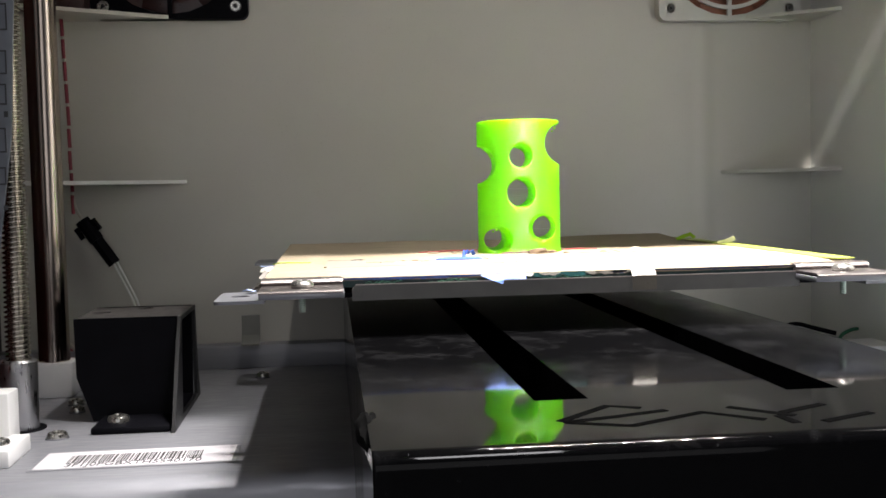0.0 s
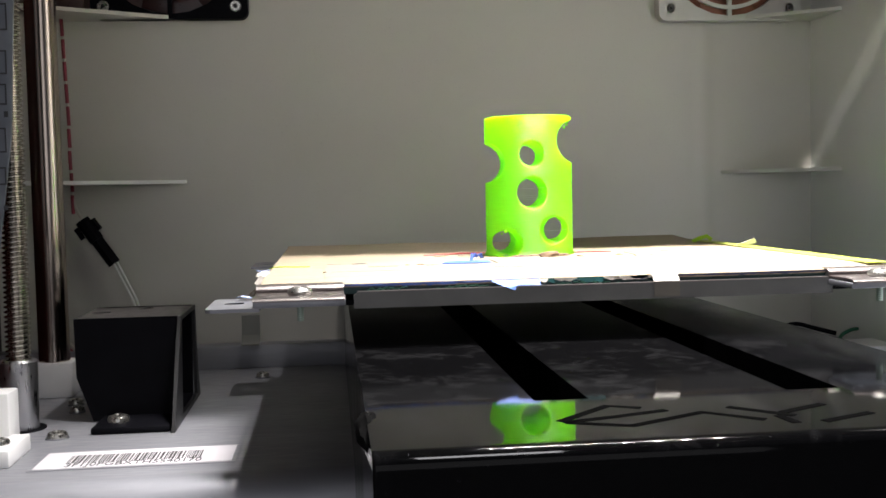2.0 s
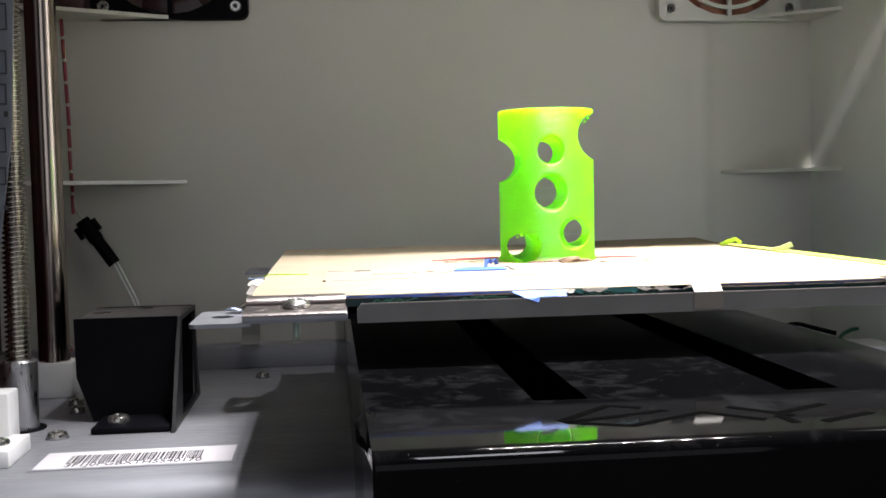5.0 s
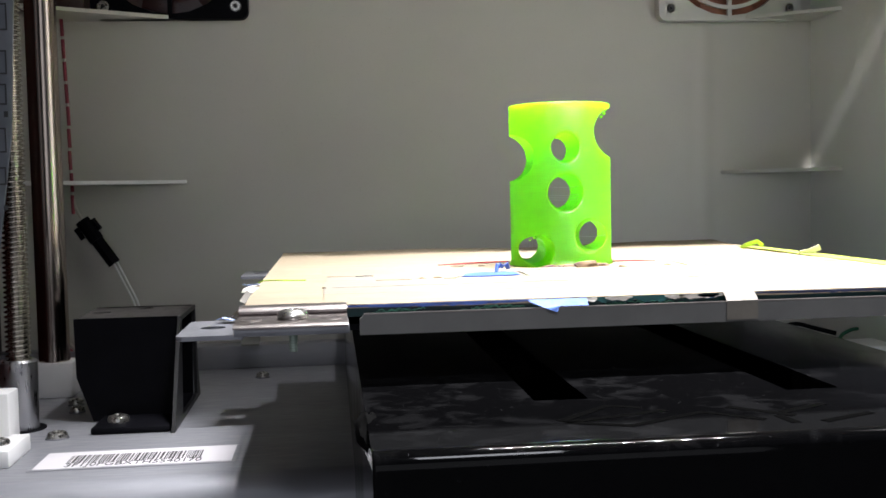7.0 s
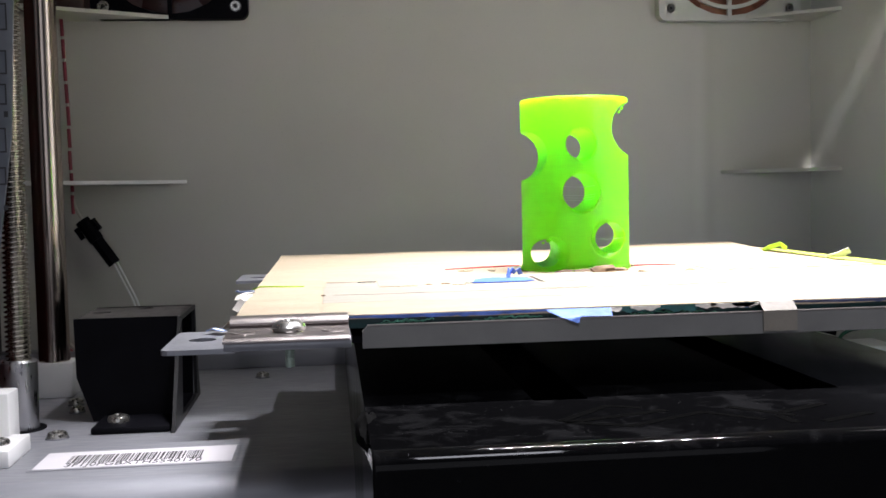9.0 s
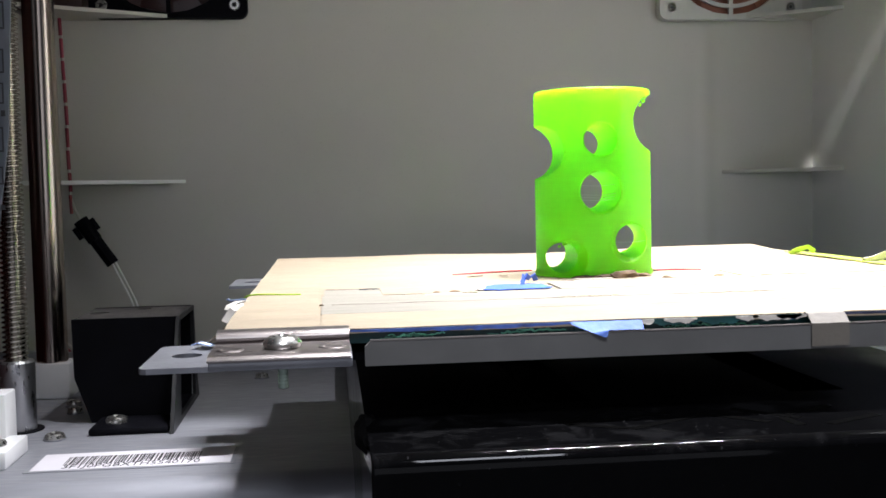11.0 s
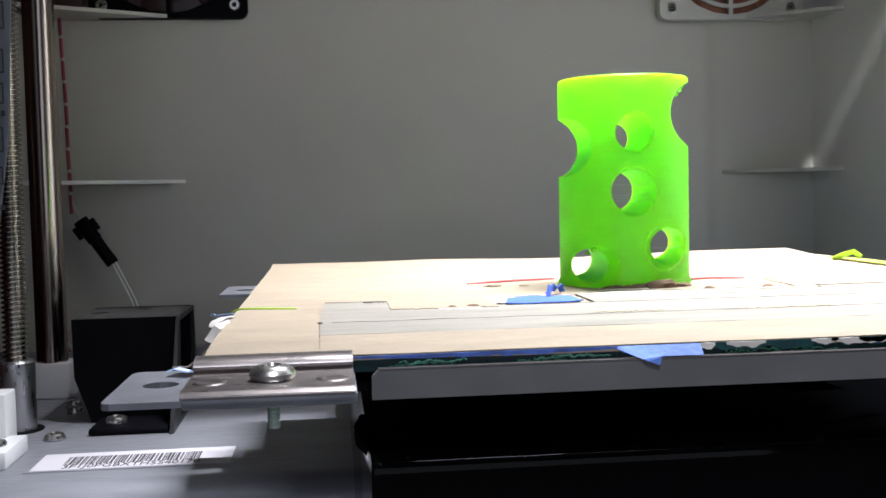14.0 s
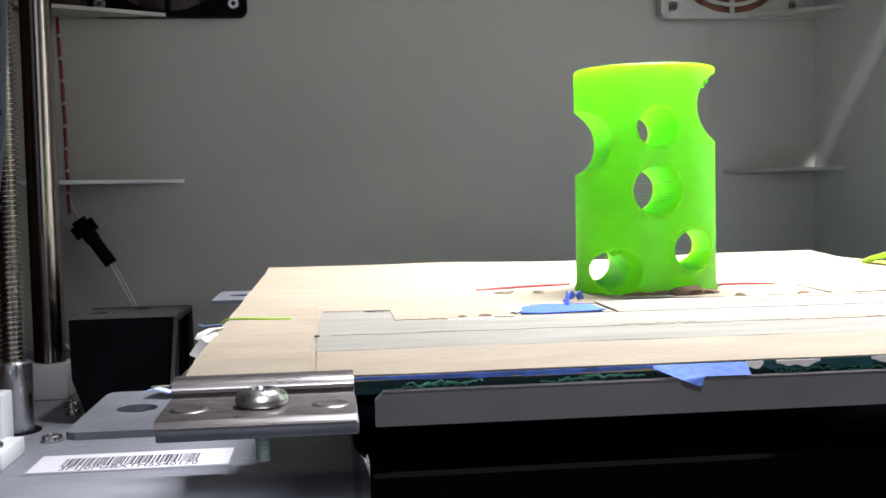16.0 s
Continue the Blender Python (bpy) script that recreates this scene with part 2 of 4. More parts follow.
def slab(outline, axis, a, b):
    """A prism along x or y over an outline of the two other coordinates."""
    bm = prism(outline, a, b)
    for v in bm.verts:
        u, w, s = v.co
        v.co = (s, u, w) if axis == "x" else (u, s, w)
    return bm


def holed(outline, holes, z0, z1):
    """A flat plate with round holes (x, y, radius)."""
    bm = bmesh.new()
    loops = [outline] + [[(x + r * math.cos(2 * math.pi * k / 24), y + r * math.sin(2 * math.pi * k / 24)) for k in range(24)] for x, y, r in holes]
    edges = []
    for lp in loops:
        vs = [bm.verts.new((x, y, z0)) for x, y in lp]
        edges += [bm.edges.new((vs[k], vs[(k + 1) % len(vs)])) for k in range(len(vs))]
    bmesh.ops.triangle_fill(bm, use_beauty=True, edges=edges)
    r = bmesh.ops.extrude_face_region(bm, geom=bm.faces[:])
    for e in r["geom"]:
        if isinstance(e, bmesh.types.BMVert):
            e.co.z = z1
    return bm


def screw_head(centre, r, h, mat, parent, n=24):
    """A pan head with a cross recess."""
    p = part("screw_head", lathe([(r, 0), (r, h * 0.45), (r * 0.86, h * 0.82), (r * 0.55, h), (r * 0.42, h), (r * 0.30, h * 0.62)], centre, n), mat, parent)
    return p


# ---- the enclosure ----
XL, XR, YB, ZF, ZT, YF = -0.240, 0.375, 0.785, -0.127, 0.62, 0.10


def structure(name, bm, mat, label, category):
    return tagged(part(name, bm, mat, None, "", smooth=False), label, category, "", "structure")


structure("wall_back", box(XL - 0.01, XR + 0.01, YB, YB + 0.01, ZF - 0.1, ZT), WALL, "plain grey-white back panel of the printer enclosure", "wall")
structure("wall_left", box(XL - 0.01, XL, YF, YB, ZF - 0.1, ZT), TINTED, "dark red-brown tinted side panel beside the lead screw", "wall")
structure("wall_right", box(XR, XR + 0.01, YF, YB, ZF - 0.1, ZT), LITPANEL, "grey-white side panel, glossier and lightened for the brighter light on it", "wall")
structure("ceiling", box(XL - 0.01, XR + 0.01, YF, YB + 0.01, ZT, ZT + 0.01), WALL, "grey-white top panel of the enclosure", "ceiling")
structure("floor", box(XL - 0.01, XR + 0.01, YF, YB + 0.01, ZF - 0.11, ZF - 0.1), GREYSTEEL, "grey sheet metal floor under the base plate", "floor")

# Out of view; added to keep the upper lamp off the rear parts.
structure("wall_front_header", box(XL - 0.01, XR + 0.01, YF - 0.01, YF, 0.37, ZT + 0.01), WALL, "unseen grey-white header added to block light from the upper lamp", "wall")

# the dim room round the printer
ROOM = material("dim_room_paint", (0.35, 0.35, 0.36), 0.8, vary=0.06, scale=3)
structure("room_floor", box(-1.5, 1.7, -2.0, 1.6, -0.95, -0.94), ROOM, "plain grey floor of the room", "floor")
structure("room_wall_north", box(-1.5, 1.7, -2.01, -2.0, -0.94, 1.5), ROOM, "plain grey wall of the room", "wall")
structure("room_wall_south", box(-1.5, 1.7, 1.6, 1.61, -0.94, 1.5), ROOM, "plain grey wall of the room", "wall")
structure("room_wall_west", box(-1.51, -1.5, -2.0, 1.6, -0.94, 1.5), ROOM, "plain grey wall of the room", "wall")
structure("room_wall_east", box(1.7, 1.71, -2.0, 1.6, -0.94, 1.5), ROOM, "plain grey wall of the room", "wall")


def gusset(x0, x1, y_side, z, label, mat=GUSSET):
    """A flat corner plate between the back panel and a side panel."""
    ob = part("corner_shelf", prism([(x0, YB), (x1, YB), (x1, y_side)], z, z + 0.0026), mat, None, smooth=False)
    return tagged(ob, label, "corner shelf", "corner shelves")


gusset(-0.104, -0.202, 0.705, 0.0105, "thin white triangular corner shelf on the back panel")
gusset(-0.0935, -0.202, 0.725, 0.1285, "thin grey-white triangular corner shelf beside the dark fan", WALL)
gusset(0.3016, XR, 0.735, 0.0095, "thin grey-white triangular corner shelf on the back panel", WALL)
gusset(0.3000, XR, 0.735, 0.1262, "thin grey-white triangular corner shelf beside the fan grille", WALL)

# Low rib added so that a pale upright strip shows on the back panel.
rib = part("wall_rib", prism([(0.279 + 0.020 * k / 16, YB - 0.0001 - 0.0007 * math.sin(math.pi * k / 16) ** 2) for k in range(17)], ZF - 0.02, 0.1225), WALL, None)
tagged(rib, "shallow upright rib added for the pale strip on the back panel", "trim", "", "structure")

# Plain box added to fill the dark area above the corner shelf.
dark_box = thing("dark_control_box", (-0.185, 0.755, 0.1311), "dark brown box added to fill the dark area above the corner shelf", "control box")
part("case", box(-0.030, 0.019, 0.002, 0.028, 0.0, 0.10, 0.002), DARKFAN, dark_box)

# ---- base plate ----
base = thing("base_plate", (-0.10, 0.62, -0.125), "brushed aluminium base plate with a rolled front edge", "base plate")


def b_local(bm, o):
    bmesh.ops.translate(bm, verts=bm.verts, vec=-Vector(o))
    return bm


arc = [(0.480 - 0.014 * math.sin(a), -0.139 + 0.014 * math.cos(a)) for a in [radians(k * 11.25) for k in range(9)]]
sheet = [(0.772, -0.125)] + arc + [(0.466, -0.165), (0.469, -0.165), (0.772, -0.1275)]
part("plate", b_local(slab(sheet, "x", XL, 0.192), base.location), ALU, base)
part("rear_flange", b_local(box(XL, 0.192, 0.766, 0.783, -0.125, -0.108, 0.001), base.location), ALU, base)

structure("floor_tray", box(0.1925, XR, 0.30, YB, -0.1300, -0.1252), ARMSTEEL, "grey floor tray beside the cover", "floor")
label_at = (-0.095, 0.512, -0.1248)
sticker = thing("barcode_sticker", label_at, "white paper barcode sticker on the aluminium base plate", "sticker")
part("backing", box(-0.0485, 0.0470, -0.0172, 0.0180, -0.0001, 0.0001), ALU, sticker, "shallow pressed recess round the paper", smooth=False)
part("paper", box(-0.0462, 0.0452, -0.0150, 0.0162, 0.0001, 0.0003), LABELPAPER, sticker, smooth=False)
random.seed(4)
bars, x = bmesh.new(), -0.0330
while x < 0.0305:
    w = random.choice((0.0004, 0.0004, 0.0008, 0.0012))
    box(x, x + w, -0.0060, 0.0085, 0.0003, 0.0004, bm=bars)
    x += w + random.choice((0.0004, 0.0005, 0.0009))
tagged(part("barcode", bars, INK, sticker, "black printed barcode", smooth=False), kind="stuff")


def lettering(text, size, width):
    """Flat printed letters, stretched to the width, their foot on y = 0."""
    cu = bpy.data.curves.new("letters", "FONT")
    cu.body, cu.size, cu.extrude, cu.resolution_u = text, size, 0.00005, 3
    ob = new("letters", cu)
    bpy.context.view_layer.update()
    me = bpy.data.meshes.new_from_object(ob.evaluated_get(bpy.context.evaluated_depsgraph_get()))
    bpy.data.objects.remove(ob)
    bm = bmesh.new()
    bm.from_mesh(me)
    k = width / max(v.co.x for v in bm.verts)
    for v in bm.verts:
        v.co.x *= k
    return bm


letters = lettering("3F1J0PGBXTH5540170", 0.0092, 0.0635)
bmesh.ops.translate(letters, verts=letters.verts, vec=(-0.0328, -0.0128, 0.0004))
tagged(part("number_line", letters, INK, sticker, "black printed serial number", smooth=False), kind="stuff")

for at, r in (((-0.1462, 0.5636, -0.125), 0.0052), ((-0.0496, 0.7261, -0.125), 0.0045), ((-0.158, 0.655, -0.125), 0.0045), ((-0.152, 0.632, -0.125), 0.0042)):
    s = thing("plate_screw", at, "pan head steel screw in the base plate", "screw", "screws in the base plate")
    part("washer", lathe([(r * 1.15, 0), (r * 1.15, 0.0006), (r * 0.5, 0.0006)], (0, 0, 0)), GREYSTEEL, s)
    screw_head((0, 0, 0.0006), r, 0.0032, SCREW, s)

# ---- black duct box ----
duct = thing("black_duct_box", (-0.115, 0.60, -0.125), "matt black plastic duct box with one open side", "duct box")


DX0, DX1, DY0, DY1, DZ0, DZ1, DT = -0.1445, -0.0875, 0.600, 0.660, -0.1245, -0.0665, 0.003
face = [(DX0, DZ1), (DX1, DZ1), (DX1 - 0.001, DZ0), (DX0 + 0.009, DZ0), (DX0 + 0.0005, -0.0995)]
for panel, bm in (("front_panel", slab(face, "y", DY0, DY0 + DT)), ("back_panel", slab(face, "y", DY1, DY1 + DT)),
                  ("top_panel", holed([(DX0, DY0 + DT), (DX1, DY0 + DT), (DX1, DY1), (DX0, DY1)], [(-0.1362, 0.634, 0.0056), (-0.1135, 0.652, 0.0048)], DZ1 - DT, DZ1 - 0.0002)), ("bottom_panel", box(DX0 + 0.010, DX1 - 0.001, DY0 + DT, DY1, DZ0, DZ0 + DT)),
                  ("side_panel", box(DX0 + 0.0005, DX0 + DT, DY0 + DT, DY1, -0.0995, DZ1 - DT))):
    part(panel, b_local(bm, duct.location), DUSTYLIT if panel == "top_panel" else BLACK, duct, "dusty black top, lightened for the light on it" if panel == "top_panel" else "", smooth=False)


def pierced(outline, hole, x0, x1):
    """An upright plate across x over an outline of (y, z) with one opening."""
    bm = bmesh.new()
    edges = []
    for loop in (outline, hole):
        vs = [bm.verts.new((x0, y, z)) for y, z in loop]
        edges += [bm.edges.new((vs[k], vs[(k + 1) % len(vs)])) for k in range(len(vs))]
    bmesh.ops.triangle_fill(bm, use_beauty=True, edges=edges)
    r = bmesh.ops.extrude_face_region(bm, geom=bm.faces[:])
    for e in r["geom"]:
        if isinstance(e, bmesh.types.BMVert):
            e.co.x = x1
    return bm


part("side_frame", b_local(pierced([(0.5992, DZ1), (0.6620, DZ1), (0.6660, -0.105), (0.6735, -0.1248), (0.5630, -0.1248)], [(0.6030, -0.0690), (0.6590, -0.0690), (0.6590, -0.1215), (0.5945, -0.1215)], DX1 + 0.0001, DX1 + 0.0021), duct.location), EDGEBLACK, duct, "glossier black edge round the open side, lightened for its sheen", smooth=False)
part("foot", b_local(box(-0.130, -0.0885, 0.566, 0.5995, -0.1248, -0.1212, 0.0012), duct.location), BLACK, duct)
screw_head(Vector((-0.1185, 0.583, -0.1212)) - duct.location, 0.0058, 0.0035, SCREW, duct)

# ---- lead screw, rod and their feet ----
lead = thing("lead_screw", (-0.1725, 0.591, -0.125), "threaded steel lead screw in a bare aluminium coupling", "lead screw")


def thread(r, depth, pitch, z0, z1, n=28):
    bm = bmesh.new()
    rings = []
    steps = int((z1 - z0) / pitch * 10)
    for i in range(steps + 1):
        ring = []
        for k in range(n):
            z = z0 + (z1 - z0) * i / steps
            ph = (z / pitch - k / n) % 1.0
            rr = r - depth * (0.5 + 0.5 * math.cos(2 * math.pi * ph)) ** 1.4
            ring.append(bm.verts.new((rr * math.cos(2 * math.pi * k / n), rr * math.sin(2 * math.pi * k / n), z)))
        rings.append(ring)
    for a, b in zip(rings, rings[1:]):
        for k in range(n):
            bm.faces.new((a[k], a[(k + 1) % n], b[(k + 1) % n], b[k]))
    return bm


part("thread", thread(0.0068, 0.0019, 0.0027, 0.036, 0.42), STEEL, lead)
part("coupling", lathe([(0.0098, 0), (0.0098, 0.0375), (0.0088, 0.0385), (0.0065, 0.0385)], (0, 0, 0)), COUPLING, lead)
lead.rotation_euler = (0, radians(0.55), 0)
part("bearing_ring", lathe([(0.0135, 0), (0.0135, 0.0008), (0.0095, 0.0008)], (0, 0, 0)), BLACK, lead)

guide = thing("guide_rod", (-0.179, 0.69, -0.125), "polished chrome guide rod standing in a white foot", "guide rod")
part("shaft", rod((0.0004, 0, 0.021), (0.0004, 0, 0.60), 0.0097, 48), CHROME, guide)
part("foot", box(-0.0125, 0.0135, -0.012, 0.012, 0, 0.0225, 0.0015), WHITE, guide, "white plastic foot")

bracket = thing("white_bracket", (-0.165, 0.53, -0.125), "white plastic corner bracket screwed to the base plate", "bracket")
part("block", box(-0.03, 0.0035, 0.004, 0.022, 0, 0.030, 0.001), WHITE, bracket)
part("flange", box(-0.03, 0.012, -0.027, 0.010, 0, 0.0085, 0.001), WHITE, bracket)
screw_head((0.0035, -0.012, 0.0085), 0.0048, 0.003, SCREW, bracket)

arm = thing("slanted_metal_arm", (-0.19, 0.55, 0.02), "grey sheet metal arm with punched letter cut-outs", "metal arm")
part("sheet", b_local(slab([(-0.2, 0.25), (-0.1450, 0.25), (-0.1552, 0.100), (-0.1591, 0.033), (-0.1672, -0.024), (-0.2, -0.024)], "y", 0.550, 0.552), arm.location), ARMSTEEL, arm, smooth=False)

# ---- glossy black cover ----
CX0, CX1, CY0, CY1, CZ = 0.0078, 0.190, 0.232, 0.780, -0.0585
SLOTS = ((0.0548, 0.0702), (0.1280, 0.1437))
cover = thing("slide_cover", (0.099, 0.50, -0.125), "glossy dusty black plastic cover with two long slots", "cover")


def cover_body():
    bm = bmesh.new()
    xs = [CX0, SLOTS[0][0], SLOTS[0][1], SLOTS[1][0], SLOTS[1][1], CX1]
    r = 0.004
    rows = [(CY0, -0.16), (CY0, CZ - r)] + [(CY0 + r - r * math.cos(a), CZ - r + r * math.sin(a)) for a in [radians(k) for k in (18, 36, 54, 72, 86)]] + [(CY0 + r, CZ), (CY0 + r + 0.0006, CZ), (0.2835, CZ), (CY1, CZ)]
    grid = [[bm.verts.new((x, y, z)) for x in xs] for y, z in rows]
    for j in range(len(rows) - 1):
        for i in range(len(xs) - 1):
            if not (j == len(rows) - 2 and i in (1, 3)):
                bm.faces.new((grid[j][i], grid[j][i + 1], grid[j + 1][i + 1], grid[j + 1][i]))
    for i in (1, 3):
        a, b = grid[-2], grid[-1]
        ring = [a[i], a[i + 1], b[i + 1], b[i]]
        low = [bm.verts.new(v.co - Vector((0, 0, 0.04))) for v in ring]
        for k in range(4):
            bm.faces.new((ring[k], ring[(k + 1) % 4], low[(k + 1) % 4], low[k]))
        bm.faces.new(low)
    for i in (0, -1):
        top = [grid[j][i] for j in range(len(rows))]
        low = bm.verts.new((xs[i], CY1, -0.16))
        bm.faces.new(top + [low])
    left = [e for e in bm.edges if all(abs(v.co.x - CX0) < 1e-6 for v in e.verts) and all(v.co.z > -0.159 for v in e.verts) and all(v.co.y < CY1 - 0.3 or v.co.z > CZ - 1e-4 for v in e.verts)]
    left += [e for e in bm.edges if all(abs(v.co.x - CX0) < 1e-6 and v.co.y < CY0 + 0.001 for v in e.verts) and min(v.co.z for v in e.verts) < -0.159]
    bmesh.ops.bevel(bm, geom=left, offset=0.0012, segments=3, affect="EDGES", profile=0.5)
    return b_local(bm, cover.location)


part("shell", cover_body(), COVER, cover)
lump = bmesh.new()
bmesh.ops.create_icosphere(lump, subdivisions=3, radius=1)
for v in lump.verts:
    v.co = Vector((v.co.x * 0.0034, v.co.y * 0.014, v.co.z * 0.0042)) * (1 + 0.25 * noise.noise(v.co * 2.1)) + Vector((CX0 + 0.0006, 0.272, CZ - 0.0035))
part("edge_clip", b_local(lump, cover.location), RUBBER, cover, "black rubber lump at the edge")

# ---- moving build platform ----
BED = Vector((0.1, 0.4275, -0.0435))
bed = thing("build_platform", BED, "sliding build platform covered in tan masking tape", "build platform")


def bp(name, bm, mat, label="", parent=None, smooth=True):
    return part(name, b_local(bm, BED), mat, parent or bed, label, smooth)


# Rear end is lengthened out of sight to shade the base plate.
bp("carrier", box(-0.022, 0.222, 0.430, 0.768, -0.0425, -0.0405), BLACK, smooth=False)
bp("front_lip", slab([(0.0080, -0.0432), (0.1972, -0.0432), (0.1972, -0.0384), (0.1962, -0.0370), (0.0094, -0.0370), (0.0080, -0.0384)], "y", 0.4235, 0.4255), LIP, "dull grey folded front lip", smooth=False)
# Thin steel strip laid on as the highlight of the lip's top edge.
bp("lip_edge", box(0.0094, 0.1962, 0.4234, 0.4256, -0.0370, -0.0367), BRIGHT, "thin bright strip standing for the highlight on the top edge", smooth=False)
bp("board", box(-0.0262, 0.2262, 0.428, 0.709, -0.0380, -0.0345), GLASS, "dark green board edge under the tape", smooth=False)


def sagging(bm):
    """Lets what lies on the platform droop towards the front edge."""
    for v in bm.verts:
        v.co.z -= 0.0012 * max(0, (0.4504 - v.co.y) / 0.0234)
    return bm


def tape_sheet():
    bm = bmesh.new()
    nx, ny = 60, 50
    g = []
    for j in range(ny + 1):
        row = []
        for i in range(nx + 1):
            x, y = -0.0275 + 0.2555 * i / nx, 0.4270 + 0.2840 * j / ny
            z = -0.0334 + 0.0004 * noise.noise((x * 30, y * 30, 0)) + 0.0016 * max(0, j / ny - 0.8) * 5 * noise.noise((x * 13, 7.0, 2)) + 0.0014 * max(0, (j / ny - 0.90)) * 10 * (0.35 + 0.65 * noise.noise((x * 22, 3.0, 1)) + 0.6 * max(0, (i / nx - 0.8) * 5))
            row.append(bm.verts.new((x, y, z)))
        g.append(row)
    for j in range(ny):
        for i in range(nx):
            bm.faces.new((g[j][i], g[j][i + 1], g[j + 1][i + 1], g[j + 1][i]))
    r = bmesh.ops.extrude_face_region(bm, geom=bm.faces[:])
    for e in r["geom"]:
        if isinstance(e, bmesh.types.BMVert):
            e.co.z -= 0.0008
    return bm


bp("tape_sheet", sagging(tape_sheet()), PAPER)


def clamp(sign):
    """A sprung clamp with its screw; sign -1 mirrors it."""
    mid = 0.1

    def mx(x):
        return mid + sign * (x - mid)

    def mirrored(bm):
        for v in bm.verts:
            v.co.x = mx(v.co.x)
        return bm

    prof = [(0.4033, -0.0374), (0.4262, -0.0374), (0.4270, -0.0362), (0.4262, -0.0355), (0.4262, -0.0350), (0.4270, -0.0345), (0.4285, -0.0341), (0.4306, -0.0340), (0.4308, -0.0336),
            (0.4288, -0.0334), (0.4270, -0.0335), (0.4256, -0.0338), (0.4245, -0.0344), (0.4240, -0.0350), (0.4241, -0.0355), (0.4248, -0.0360), (0.4240, -0.0364), (0.4056, -0.0364), (0.4044, -0.0367), (0.4036, -0.0372), (0.4034, -0.0378)]
    c = bp("clamp", mirrored(slab(prof, "x", -0.0285, 0.0042)), BRIGHT, "bent stainless clamp")
    bp("ear", mirrored(holed([(-0.0478, 0.4268), (-0.0472, 0.4254), (-0.0458, 0.4248), (-0.0275, 0.4248), (-0.0275, 0.4640), (-0.0452, 0.4640), (-0.0470, 0.4634), (-0.0478, 0.4615)], [(-0.0385, 0.4450, 0.0040)], -0.0434, -0.0420)), GREYSTEEL, "flat zinc-plated ear with a round hole", smooth=False)
    bp("ear", mirrored(holed([(-0.0478, 0.6600), (-0.0262, 0.6600), (-0.0262, 0.7000), (-0.0462, 0.7000), (-0.0478, 0.6980)], [(-0.0385, 0.6800, 0.0040)], -0.0434, -0.0420)), GREYSTEEL, "flat zinc-plated ear with a round hole", smooth=False)
    bp("corner_plate", mirrored(box(-0.0284, 0.0046, 0.4045, 0.4300, -0.0400, -0.0378, 0.0004)), GREYSTEEL)
    for hx in (-0.0240, 0.0000):
        bp("rivet", mirrored(lathe([(0.0034, 0), (0.0030, 0.0002), (0.0025, 0.0003), (0.0018, 0.0001), (0.0010, 0.00005)], (hx, 0.4130, -0.0364), 24)), BRIGHT, "", c)
    bp("clamp_screw", mirrored(lathe([(0.0040, 0), (0.0045, 0.0006), (0.0046, 0.0013), (0.0041, 0.0022), (0.0031, 0.0028), (0.0020, 0.0030), (0.0017, 0.0030), (0.0011, 0.0020)], (-0.0119, 0.4146, -0.0364))), SCREW, "pan head screw", c)
    bp("screw_thread", mirrored(lathe([(0.0013 if k % 2 else 0.00115, -0.0066 + 0.0004 * k) for k in range(17)], (-0.0119, 0.4146, -0.0395), 16)), STUD, "", c)


clamp(1)
clamp(-1)

# ---- printed cylinder ----
CYL = Vector((0.1027, 0.5655, -0.0334))
R, H = 0.0224, 0.0709


